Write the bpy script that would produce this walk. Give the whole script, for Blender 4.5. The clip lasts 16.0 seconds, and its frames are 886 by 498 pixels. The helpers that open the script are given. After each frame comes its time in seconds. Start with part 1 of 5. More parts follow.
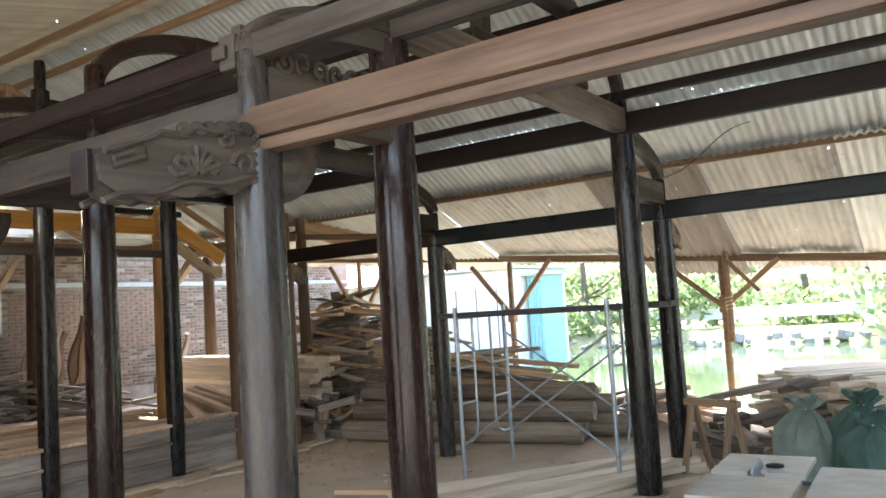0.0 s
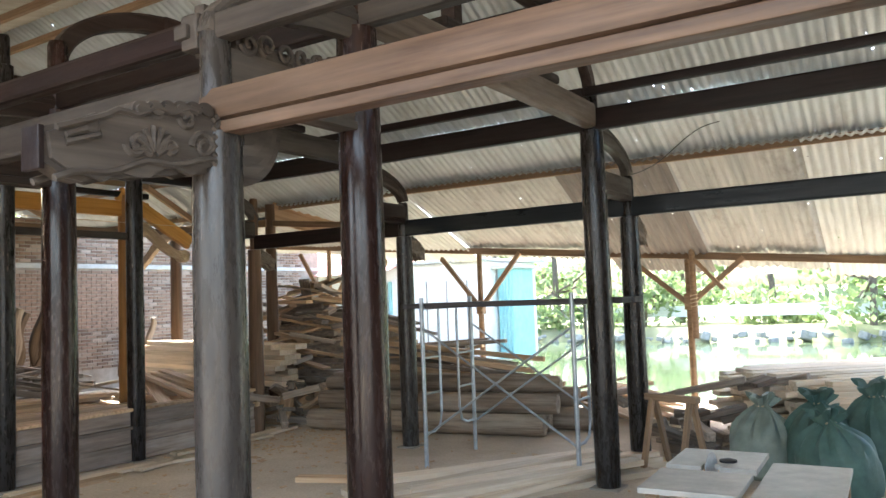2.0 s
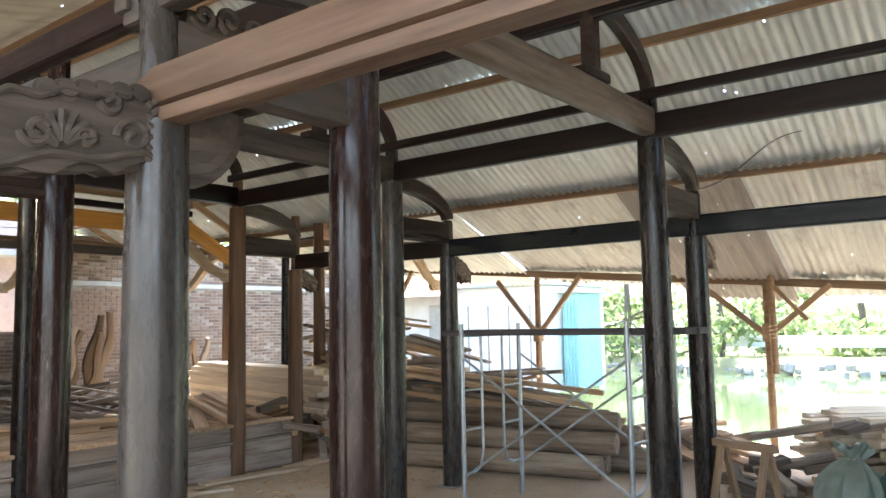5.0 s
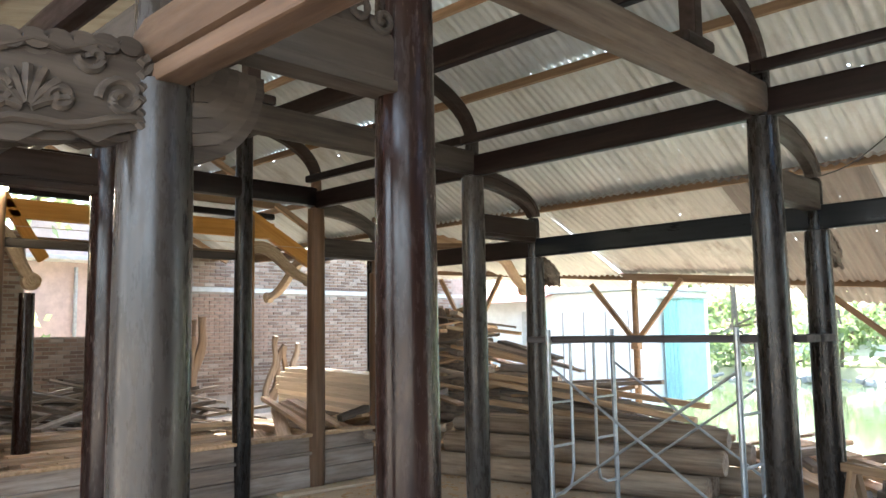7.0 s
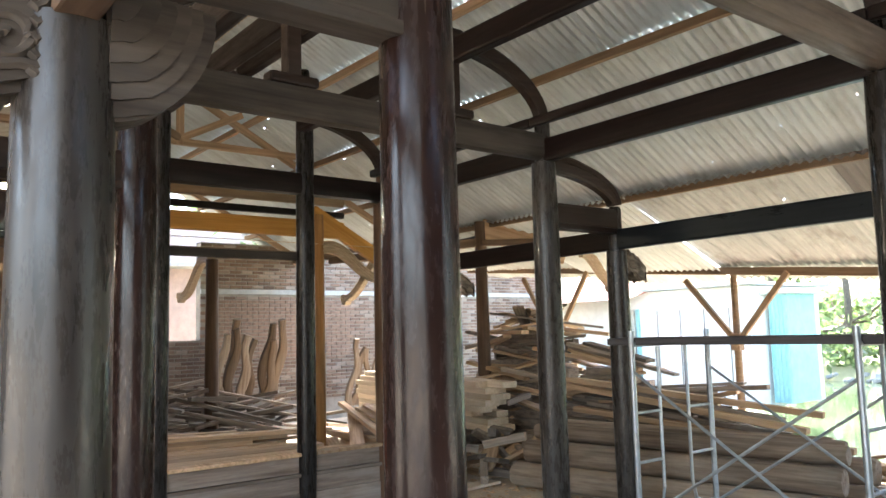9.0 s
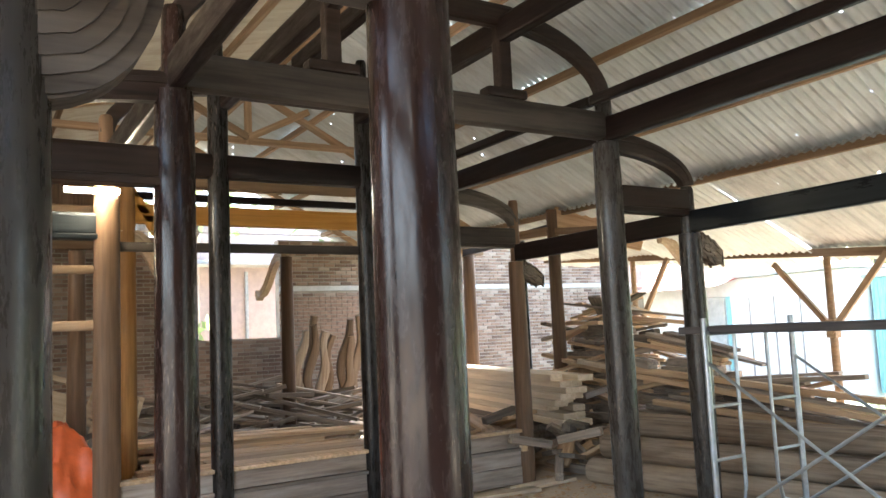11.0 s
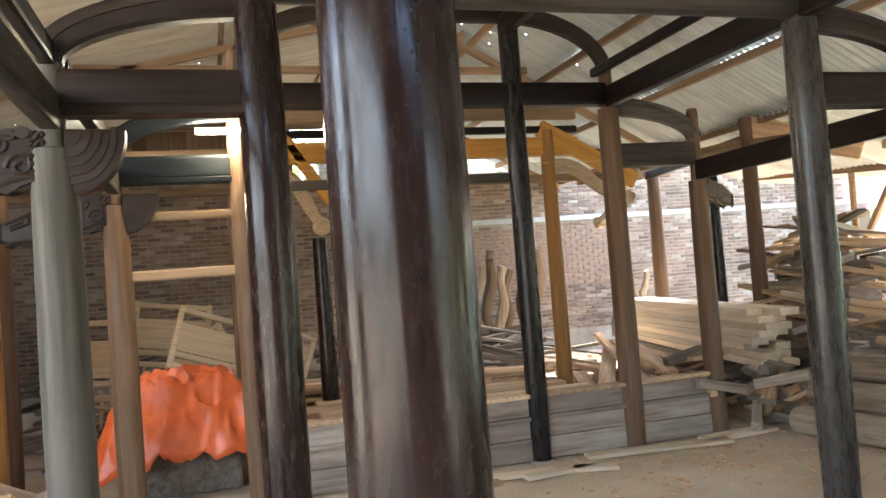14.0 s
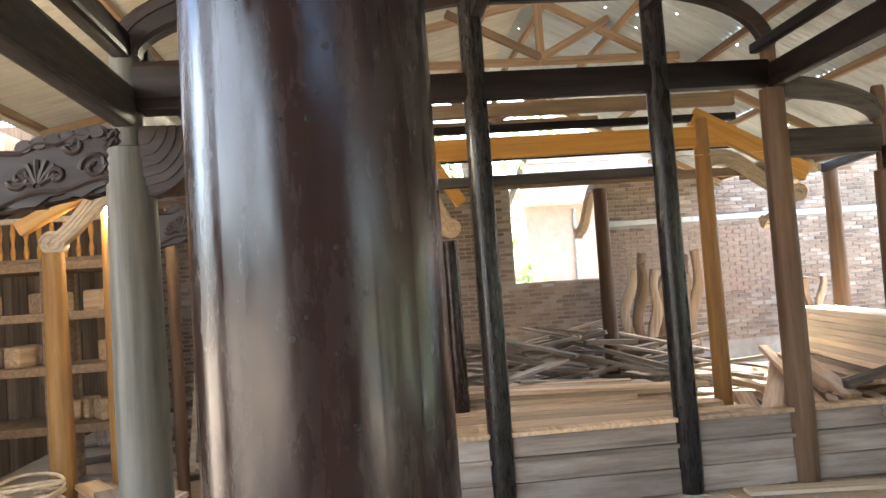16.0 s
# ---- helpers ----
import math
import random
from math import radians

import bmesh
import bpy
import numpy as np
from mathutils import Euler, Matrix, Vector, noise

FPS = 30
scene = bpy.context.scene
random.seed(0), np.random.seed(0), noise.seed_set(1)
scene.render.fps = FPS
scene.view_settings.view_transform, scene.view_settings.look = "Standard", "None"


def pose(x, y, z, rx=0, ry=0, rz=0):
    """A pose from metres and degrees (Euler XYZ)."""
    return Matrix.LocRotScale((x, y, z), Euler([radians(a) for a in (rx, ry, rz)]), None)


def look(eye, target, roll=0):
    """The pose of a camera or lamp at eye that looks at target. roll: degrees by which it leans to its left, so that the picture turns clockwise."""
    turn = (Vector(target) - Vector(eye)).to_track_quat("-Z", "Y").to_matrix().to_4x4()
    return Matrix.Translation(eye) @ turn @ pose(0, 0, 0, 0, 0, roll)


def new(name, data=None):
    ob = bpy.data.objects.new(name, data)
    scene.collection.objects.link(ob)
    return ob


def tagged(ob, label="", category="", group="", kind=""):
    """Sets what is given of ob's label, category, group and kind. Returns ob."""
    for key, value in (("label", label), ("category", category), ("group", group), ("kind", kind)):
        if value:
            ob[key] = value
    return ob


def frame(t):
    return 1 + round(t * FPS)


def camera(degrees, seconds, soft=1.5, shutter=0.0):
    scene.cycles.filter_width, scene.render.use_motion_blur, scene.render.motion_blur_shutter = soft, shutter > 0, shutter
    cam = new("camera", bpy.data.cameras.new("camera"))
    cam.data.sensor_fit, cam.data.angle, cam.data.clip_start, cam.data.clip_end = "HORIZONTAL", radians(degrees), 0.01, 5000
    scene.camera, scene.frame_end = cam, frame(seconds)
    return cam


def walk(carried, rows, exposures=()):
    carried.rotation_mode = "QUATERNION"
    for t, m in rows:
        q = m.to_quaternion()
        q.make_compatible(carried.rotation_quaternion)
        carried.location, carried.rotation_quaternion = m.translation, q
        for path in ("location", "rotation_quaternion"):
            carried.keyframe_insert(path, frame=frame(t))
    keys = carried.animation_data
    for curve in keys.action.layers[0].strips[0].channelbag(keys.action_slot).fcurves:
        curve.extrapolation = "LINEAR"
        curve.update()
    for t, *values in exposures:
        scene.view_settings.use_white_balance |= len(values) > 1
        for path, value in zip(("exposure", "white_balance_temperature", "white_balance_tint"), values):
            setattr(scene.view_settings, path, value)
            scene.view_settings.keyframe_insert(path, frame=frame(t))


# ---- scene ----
cam = camera(59.56, 16.0)
# seconds, x, y, z, yaw, pitch, roll
ROWS = [
    (0.0, 2.348, -3.091, 1.658, 34.32, 4.26, 3.62),
    (0.5, 2.296, -3.065, 1.661, 34.04, 4.37, 4.55),
    (1.0, 2.315, -3.074, 1.652, 33.40, 4.06, 4.19),
    (1.5, 2.359, -3.081, 1.650, 32.89, 3.63, 3.23),
    (2.0, 2.392, -3.056, 1.647, 32.28, 3.51, 2.14),
    (2.5, 2.406, -3.020, 1.641, 31.93, 3.65, 1.33),
    (3.0, 2.405, -2.949, 1.640, 32.21, 3.88, 1.07),
    (5.5, 2.229, -2.212, 1.667, 39.60, 5.77, 1.02),
    (6.0, 2.190, -2.110, 1.651, 41.48, 6.10, 0.82),
    (6.5, 2.082, -1.977, 1.649, 43.01, 6.34, 0.80),
    (7.0, 2.016, -1.852, 1.651, 44.78, 5.99, 0.91),
    (7.5, 1.973, -1.735, 1.657, 46.71, 5.82, 0.96),
    (8.0, 1.891, -1.607, 1.652, 48.33, 6.02, 1.18),
    (8.5, 1.845, -1.462, 1.652, 50.07, 6.02, 1.38),
    (9.0, 1.731, -1.292, 1.659, 51.76, 6.19, 1.49),
    (11.5, 1.645, -0.903, 1.643, 60.51, 5.14, 2.86),
    (12.0, 1.563, -0.807, 1.648, 62.85, 4.01, 3.16),
    (12.5, 1.424, -0.696, 1.651, 64.74, 2.90, 3.72),
    (13.0, 1.338, -0.625, 1.645, 66.94, 2.23, 3.93),
    (13.5, 1.249, -0.469, 1.629, 69.84, 1.92, 4.08),
    (14.0, 1.180, -0.295, 1.647, 73.21, 1.86, 4.37),
    (14.5, 1.114, -0.192, 1.645, 76.71, 1.71, 4.62),
    (15.0, 0.971, -0.123, 1.635, 79.76, 1.90, 4.67),
    (15.5, 0.802, -0.075, 1.646, 82.26, 2.19, 4.40),
    (16.0, 0.699, 0.045, 1.665, 84.82, 2.84, 4.10),
]
EXPOSURES = [(0.0, 2.97, 5880, 5), (9.0, 3.3, 5950, 6), (11.5, 3.48, 6000, 6), (13.5, 3.72, 6080, 6), (15.0, 3.6, 6080, 6), (16.0, 3.92, 6050, 6)]
walk(cam, [(t, pose(x, y, z, 90 + pitch, roll, yaw)) for t, x, y, z, yaw, pitch, roll in ROWS], EXPOSURES)
# ---- world, sun, lamps ----
world = bpy.data.worlds.new("sky")
scene.world = world
world.use_nodes = True
wn = world.node_tree.nodes
sky = wn.new("ShaderNodeTexSky")
sky.sky_type = "NISHITA"
sky.sun_disc = False
sky.sun_elevation, sky.sun_rotation = radians(58), radians(-35)
sky.air_density, sky.dust_density = 1.0, 4.0
wn["Background"].inputs["Strength"].default_value = 0.15
world.node_tree.links.new(sky.outputs[0], wn["Background"].inputs["Color"])
sun_data = bpy.data.lights.new("sun", "SUN")
sun_data.energy, sun_data.angle, sun_data.color = 2.6, radians(4.0), (1.0, 0.95, 0.86)
sun = new("sun", sun_data)
sun.matrix_world = look((10.6 * math.sin(radians(-35)), 10.6 * math.cos(radians(-35)), 17), (0, 0, 0))

for k, (place, watts) in enumerate((((-4.75, -0.12, 2.8), 3.5), ((-5.28, -1.93, 2.5), 6.0))):
    ld = bpy.data.lights.new("tube_light", "POINT")
    ld.energy, ld.color, ld.shadow_soft_size = watts, (1.0, 0.82, 0.55), 0.12
    new("tube_light", ld).location = place

# added fill lamp over the open yard, aimed under the roof edge at the floor
yard_data = bpy.data.lights.new("yard_skylight", "AREA")
yard_data.shape, yard_data.size, yard_data.size_y = "RECTANGLE", 9.0, 1.8
yard_data.energy, yard_data.color = 30.0, (1.0, 0.97, 0.92)
new("yard_skylight", yard_data).matrix_world = look((0.9, -4.9, 3.1), (-1.6, 1.6, 0.0))

# ---- plan ----
XF = (2.56, 0.0, -2.61, -4.97)                # the four timber frames
YR = {"A": -0.925, "B": 0.0, "J": 0.90, "K": 2.31, "C": 3.215, "D": 4.085}
Z_IN, Z_OUT = 3.01, 2.33                      # necks of inner and outer posts
WALL_X = -12.3

# ---- materials ----


def nodes_of(name):
    m = bpy.data.materials.new(name)
    m.use_nodes = True
    t = m.node_tree
    return m, t, t.nodes["Principled BSDF"]


def ramp(t, src, stops):
    r = t.nodes.new("ShaderNodeValToRGB")
    e = r.color_ramp.elements
    e[0].position, e[0].color = stops[0][0], (*stops[0][1], 1)
    e[1].position, e[1].color = stops[-1][0], (*stops[-1][1], 1)
    for p, c in stops[1:-1]:
        q = e.new(p)
        q.color = (*c, 1)
    t.links.new(src, r.inputs[0])
    return r.outputs[0]


def noise_tex(t, vec, scale, detail=4.0, rough=0.55):
    n = t.nodes.new("ShaderNodeTexNoise")
    n.inputs["Scale"].default_value = scale
    n.inputs["Detail"].default_value = detail
    n.inputs["Roughness"].default_value = rough
    if vec is not None:
        t.links.new(vec, n.inputs["Vector"])
    return n.outputs[0]


def scaled(t, vec, s):
    m = t.nodes.new("ShaderNodeMapping")
    m.inputs["Scale"].default_value = s
    t.links.new(vec, m.inputs["Vector"])
    return m.outputs[0]


def coords(t, random_shift=True):
    c = t.nodes.new("ShaderNodeTexCoord").outputs["Object"]
    if not random_shift:
        return c
    info = t.nodes.new("ShaderNodeObjectInfo")
    a = t.nodes.new("ShaderNodeVectorMath")
    a.operation = "MULTIPLY_ADD"
    t.links.new(info.outputs["Random"], a.inputs[0])
    a.inputs[1].default_value = (7, 11, 5)
    t.links.new(c, a.inputs[2])
    return a.outputs[0]


def mixc(t, fac, a, b, mode="MIX"):
    m = t.nodes.new("ShaderNodeMix")
    m.data_type, m.blend_type = "RGBA", mode
    for sock, v in ((m.inputs[0], fac), (m.inputs[6], a), (m.inputs[7], b)):
        if isinstance(v, (int, float)):
            sock.default_value = v
        elif isinstance(v, tuple):
            sock.default_value = (*v, 1)
        else:
            t.links.new(v, sock)
    return m.outputs[2]


def bump(t, p, h, strength, dist=0.01):
    b = t.nodes.new("ShaderNodeBump")
    b.inputs["Strength"].default_value, b.inputs["Distance"].default_value = strength, dist
    t.links.new(h, b.inputs["Height"])
    t.links.new(b.outputs[0], p.inputs["Normal"])


def wood(name, dark, light, dust, rough=0.5, axis=0, dusty=0.35, vary=0.25, coat=0.0):
    """Timber whose grain runs along the object's own axis."""
    m, t, p = nodes_of(name)
    c = coords(t)
    s = [26.0, 26.0, 26.0]
    s[axis] = 1.3
    g = noise_tex(t, scaled(t, c, s), 1.0, 6.0, 0.6)
    col = ramp(t, g, [(0.3, dark), (0.7, light)])
    s2 = [5.0, 5.0, 5.0]
    s2[axis] = 1.0
    blotch = ramp(t, noise_tex(t, scaled(t, c, s2), 1.0, 5.0, 0.65), [(0.42, (0, 0, 0)), (0.72, (dusty,) * 3)])
    col = mixc(t, blotch, col, dust)
    info = t.nodes.new("ShaderNodeObjectInfo")
    shade = ramp(t, info.outputs["Random"], [(0.0, (1 - vary,) * 3), (1.0, (1 + vary * 0.6,) * 3)])
    col = mixc(t, 1.0, col, shade, "MULTIPLY")
    t.links.new(col, p.inputs["Base Color"])
    r = ramp(t, noise_tex(t, scaled(t, c, s2), 2.3, 6.0, 0.7), [(0.35, (max(rough - 0.14, 0.05),) * 3), (0.7, (min(rough + 0.2, 1),) * 3)])
    t.links.new(r, p.inputs["Roughness"])
    p.inputs["Specular IOR Level"].default_value = 0.2
    p.inputs["Coat Weight"].default_value = coat
    p.inputs["Coat Roughness"].default_value = 0.18
    if coat > 0:
        s3 = [60.0, 60.0, 60.0]
        s3[axis] = 12.0
        wear = ramp(t, noise_tex(t, scaled(t, c, s3), 1.0, 3.0, 0.6), [(0.62, (0, 0, 0)), (0.68, (0.75, 0.75, 0.75))])
        patch = ramp(t, noise_tex(t, scaled(t, c, s2), 0.6, 2.0), [(0.5, (0, 0, 0)), (0.62, (1, 1, 1))])
        worn = mixc(t, mixc(t, 1.0, wear, patch, "MULTIPLY"), col, (0.13, 0.10, 0.08))
        t.links.new(worn, p.inputs["Base Color"])
        rr = ramp(t, noise_tex(t, scaled(t, c, [v * 1.6 for v in s3]), 0.35, 6.0, 0.75), [(0.38, (rough - 0.17,) * 3), (0.66, (rough + 0.08,) * 3)])
        t.links.new(rr, p.inputs["Roughness"])
        t.links.new(rr, p.inputs["Coat Roughness"])
        streak = noise_tex(t, scaled(t, c, [v * 0.6 for v in s]), 1.0, 3.0, 0.5)
        bump(t, p, streak, 0.3, 0.004)
        return m
    bump(t, p, g, 0.45, 0.005)
    return m


M_POST_DARK = wood("dark_oiled_post", (0.0053, 0.0037, 0.0030), (0.0150, 0.0120, 0.0097), (0.040, 0.033, 0.028), 0.34, 2, 0.45, 0.15, 0.35)
M_POST_RED = wood("reddish_oiled_post", (0.0085, 0.0042, 0.0034), (0.027, 0.0125, 0.0095), (0.048, 0.034, 0.028), 0.29, 2, 0.25, 0.08, 0.22)
M_POST_BLACK = wood("black_oiled_post", (0.0064, 0.0056, 0.0056), (0.0192, 0.0160, 0.0144), (0.0384, 0.0320, 0.0256), 0.36, 2, 0.3, 0.1, 0.2)
M_POST_DUSTY = wood("dusty_grey_brown_post", (0.015, 0.0125, 0.011), (0.040, 0.034, 0.029), (0.085, 0.074, 0.063), 0.36, 2, 0.5, 0.12, 0.3)
M_POST_GREY = wood("grey_weathered_post", (0.051, 0.047, 0.038), (0.111, 0.098, 0.076), (0.170, 0.153, 0.128), 0.6, 2, 0.4, 0.1)
M_POST_BROWN = wood("brown_bare_post", (0.082, 0.044, 0.024), (0.163, 0.095, 0.054), (0.204, 0.150, 0.102), 0.5, 2, 0.35, 0.15)
M_POST_ORANGE = wood("honey_post", (0.26, 0.12, 0.035), (0.42, 0.22, 0.07), (0.14, 0.09, 0.05), 0.5, 2, 0.5, 0.1)
M_BEAM_DARK = wood("dark_red_beam", (0.0059, 0.0034, 0.0026), (0.0170, 0.0093, 0.0076), (0.0255, 0.0195, 0.0170), 0.42, 0, 0.3, 0.15)
# dark timber whose bluish sheen is put into the base colour
M_BEAM_BLUE = wood("blue_black_beam", (0.005, 0.007, 0.009), (0.012, 0.015, 0.017), (0.029, 0.031, 0.031), 0.38, 0, 0.3, 0.15)
M_BEAM_BROWN = wood("warm_brown_beam", (0.045, 0.026, 0.017), (0.125, 0.078, 0.05), (0.18, 0.125, 0.085), 0.5, 0, 0.35, 0.1)
M_SPAN = wood("dusty_brown_span", (0.085, 0.063, 0.046), (0.20, 0.155, 0.12), (0.29, 0.245, 0.195), 0.55, 0, 0.45, 0.15)
M_BEAM_GREY = wood("dusty_grey_beam", (0.024, 0.019, 0.015), (0.060, 0.048, 0.039), (0.095, 0.08, 0.066), 0.6, 0, 0.45, 0.15)
M_CARVED = wood("carved_grey_timber", (0.034, 0.027, 0.022), (0.085, 0.070, 0.057), (0.135, 0.115, 0.095), 0.6, 0, 0.4, 0.15)
M_CARVED_DARK = wood("carved_dark_timber", (0.013, 0.008, 0.006), (0.038, 0.023, 0.017), (0.063, 0.050, 0.042), 0.42, 0, 0.35, 0.2)
M_CREAM = wood("carved_cream_timber", (0.40, 0.29, 0.18), (0.60, 0.47, 0.32), (0.5, 0.4, 0.28), 0.6, 0, 0.3, 0.1)
M_YELLOW = wood("yellow_fresh_beam", (0.42, 0.19, 0.035), (0.62, 0.31, 0.07), (0.45, 0.27, 0.1), 0.45, 0, 0.3, 0.1)
M_PLANK = wood("sawn_plank", (0.38, 0.235, 0.125), (0.70, 0.49, 0.30), (0.56, 0.43, 0.30), 0.75, 0, 0.35, 0.35)
M_PALE = wood("pale_sawn_plank", (0.58, 0.45, 0.31), (0.78, 0.65, 0.48), (0.62, 0.51, 0.38), 0.7, 0, 0.3, 0.25)
M_SCRAP = wood("grey_scrap_wood", (0.14, 0.11, 0.085), (0.38, 0.30, 0.23), (0.48, 0.405, 0.325), 0.85, 0, 0.5, 0.6)
M_LOG = wood("dusty_log", (0.15, 0.105, 0.072), (0.37, 0.28, 0.20), (0.52, 0.43, 0.33), 0.85, 2, 0.6, 0.35)
M_TRUSS = wood("raw_shed_timber", (0.20, 0.125, 0.07), (0.36, 0.24, 0.145), (0.3, 0.23, 0.16), 0.75, 0, 0.35, 0.35)
M_TRUSS_UP = wood("old_wall_board", (0.10, 0.065, 0.04), (0.20, 0.135, 0.085), (0.22, 0.17, 0.12), 0.8, 2, 0.4, 0.35)
M_PANEL = wood("dusty_wall_panel", (0.16, 0.118, 0.09), (0.36, 0.28, 0.22), (0.56, 0.49, 0.42), 0.7, 1, 0.55, 0.4)


def dirt():
    m, t, p = nodes_of("dusty_earth")
    c = coords(t, False)
    a = ramp(t, noise_tex(t, c, 1.1, 8.0, 0.62), [(0.3, (0.45, 0.35, 0.245)), (0.7, (0.71, 0.58, 0.435))])
    b = noise_tex(t, c, 38.0, 4.0, 0.7)
    col = mixc(t, 0.3, a, ramp(t, b, [(0.35, (0.16, 0.12, 0.08)), (0.7, (0.6, 0.49, 0.36))]))
    grass = ramp(t, noise_tex(t, c, 0.35, 6.0, 0.6), [(0.35, (0.16, 0.18, 0.07)), (0.65, (0.34, 0.32, 0.18))])
    sep = t.nodes.new("ShaderNodeSeparateXYZ")
    t.links.new(c, sep.inputs[0])
    far = t.nodes.new("ShaderNodeMapRange")
    far.inputs[1].default_value, far.inputs[2].default_value = 9.5, 12.0
    t.links.new(sep.outputs[1], far.inputs[0])
    t.links.new(mixc(t, far.outputs[0], col, grass), p.inputs["Base Color"])
    p.inputs["Roughness"].default_value = 0.95
    bump(t, p, b, 0.6, 0.02)
    return m


def plain(name, colour, rough, metal=0.0, var=0.25, scale=6.0, bumpy=0.1):
    m, t, p = nodes_of(name)
    c = coords(t)
    n = noise_tex(t, c, scale, 7.0, 0.65)
    lo, hi = tuple(v * (1 - var) for v in colour), tuple(min(v * (1 + var), 1) for v in colour)
    t.links.new(ramp(t, n, [(0.3, lo), (0.7, hi)]), p.inputs["Base Color"])
    p.inputs["Roughness"].default_value, p.inputs["Metallic"].default_value = rough, metal
    bump(t, p, noise_tex(t, c, scale * 9, 3.0, 0.6), bumpy, 0.004)
    return m


def tin(name, lo, hi, rust, rusty, holes=True, clear=0.0):
    """Corrugated fibre and tin sheets: streaked, stained at the laps, pricked with old nail holes."""
    m, t, p = nodes_of(name)
    c = coords(t, False)
    col = ramp(t, noise_tex(t, scaled(t, c, (9, 0.6, 0.6)), 1.0, 6.0, 0.65), [(0.3, lo), (0.7, hi)])
    st = ramp(t, noise_tex(t, scaled(t, c, (3.0, 1.6, 1.6)), 1.0, 8.0, 0.7), [(0.5, (0, 0, 0)), (0.75, (rusty,) * 3)])
    col = mixc(t, st, col, rust)
    t.links.new(col, p.inputs["Base Color"])
    p.inputs["Roughness"].default_value = 0.62
    body = p.outputs[0]
    if clear:
        tl = t.nodes.new("ShaderNodeBsdfTranslucent")
        t.links.new(col, tl.inputs[0])
        sheet = t.nodes.new("ShaderNodeMixShader")
        sheet.inputs[0].default_value = clear
        t.links.new(body, sheet.inputs[1])
        t.links.new(tl.outputs[0], sheet.inputs[2])
        body = sheet.outputs[0]
        t.links.new(body, t.nodes["Material Output"].inputs[0])
    if holes:
        v = t.nodes.new("ShaderNodeTexVoronoi")
        v.inputs["Scale"].default_value = 4.0
        t.links.new(c, v.inputs["Vector"])
        h = ramp(t, v.outputs["Distance"], [(0.05, (1, 1, 1)), (0.055, (0, 0, 0))])
        gap = t.nodes.new("ShaderNodeBsdfTransparent")
        mx = t.nodes.new("ShaderNodeMixShader")
        t.links.new(h, mx.inputs[0])
        t.links.new(body, mx.inputs[1])
        t.links.new(gap.outputs[0], mx.inputs[2])
        t.links.new(mx.outputs[0], t.nodes["Material Output"].inputs[0])
    return m


M_DIRT = dirt()
M_TIN = tin("pale_roof_sheet", (0.43, 0.475, 0.475), (0.585, 0.63, 0.63), (0.25, 0.21, 0.165), 0.5)
M_TIN_OLD = tin("stained_roof_sheet", (0.30, 0.30, 0.28), (0.46, 0.46, 0.43), (0.15, 0.115, 0.085), 0.75)
M_TIN_DARK = tin("rusty_dark_sheet", (0.10, 0.085, 0.075), (0.19, 0.165, 0.145), (0.07, 0.045, 0.035), 0.7)
M_TIN_PALE = tin("bleached_sheet", (0.50, 0.52, 0.50), (0.66, 0.68, 0.66), (0.32, 0.28, 0.22), 0.45)
M_TIN_WARM = tin("warm_roof_sheet", (0.33, 0.28, 0.20), (0.48, 0.42, 0.32), (0.22, 0.15, 0.09), 0.5, True, 0.012)
M_STEEL = plain("scaffold_steel", (0.42, 0.45, 0.47), 0.42, 0.85, 0.2, 14)
M_PLANKDARK = wood("scaffold_board", (0.05, 0.045, 0.045), (0.11, 0.1, 0.1), (0.18, 0.16, 0.15), 0.7, 0, 0.3, 0.2)
M_SACK = plain("green_woven_sack", (0.07, 0.125, 0.10), 0.6, 0, 0.25, 9, 0.5)
M_SACK_PALE = plain("grey_green_sack", (0.19, 0.22, 0.18), 0.6, 0, 0.2, 9, 0.5)
M_TARP = plain("orange_tarpaulin", (0.62, 0.115, 0.028), 0.4, 0, 0.2, 7, 0.2)
M_BRICK = plain("old_brick", (0.28, 0.19, 0.135), 0.9, 0, 0.35, 9, 0.6)


def island_brick():
    m, t, p = nodes_of("old_brick_mixed")
    c = coords(t, False)
    geo = t.nodes.new("ShaderNodeNewGeometry")
    col = ramp(t, geo.outputs["Random Per Island"], [(0.0, (0.17, 0.115, 0.085)), (0.4, (0.27, 0.18, 0.125)), (0.8, (0.33, 0.245, 0.185)), (1.0, (0.42, 0.35, 0.28))])
    stain = ramp(t, noise_tex(t, c, 0.9, 8.0, 0.65), [(0.35, (0.6, 0.6, 0.6)), (0.7, (1.1, 1.1, 1.1))])
    t.links.new(mixc(t, 1.0, col, stain, "MULTIPLY"), p.inputs["Base Color"])
    p.inputs["Roughness"].default_value = 0.92
    bump(t, p, noise_tex(t, c, 60.0, 4.0), 0.5, 0.006)
    return m


M_BRICK_ISLAND = island_brick()
M_MORTAR = plain("sandy_mortar", (0.30, 0.265, 0.22), 0.95, 0, 0.25, 5, 0.6)
M_BAND = plain("cement_band", (0.46, 0.47, 0.45), 0.9, 0, 0.15, 8, 0.4)
M_WHITE = plain("white_render", (0.78, 0.79, 0.78), 0.85, 0, 0.1, 3, 0.2)
M_PINK = plain("pinkish_plaster", (0.52, 0.42, 0.38), 0.9, 0, 0.15, 5, 0.3)
# haze over the far shed is put into this paler teal
M_TEAL = plain("teal_sheet_door", (0.30, 0.55, 0.57), 0.6, 0, 0.15, 4, 0.1)
M_REDTIN = plain("faded_red_tin", (0.42, 0.17, 0.14), 0.6, 0, 0.25, 4, 0.1)
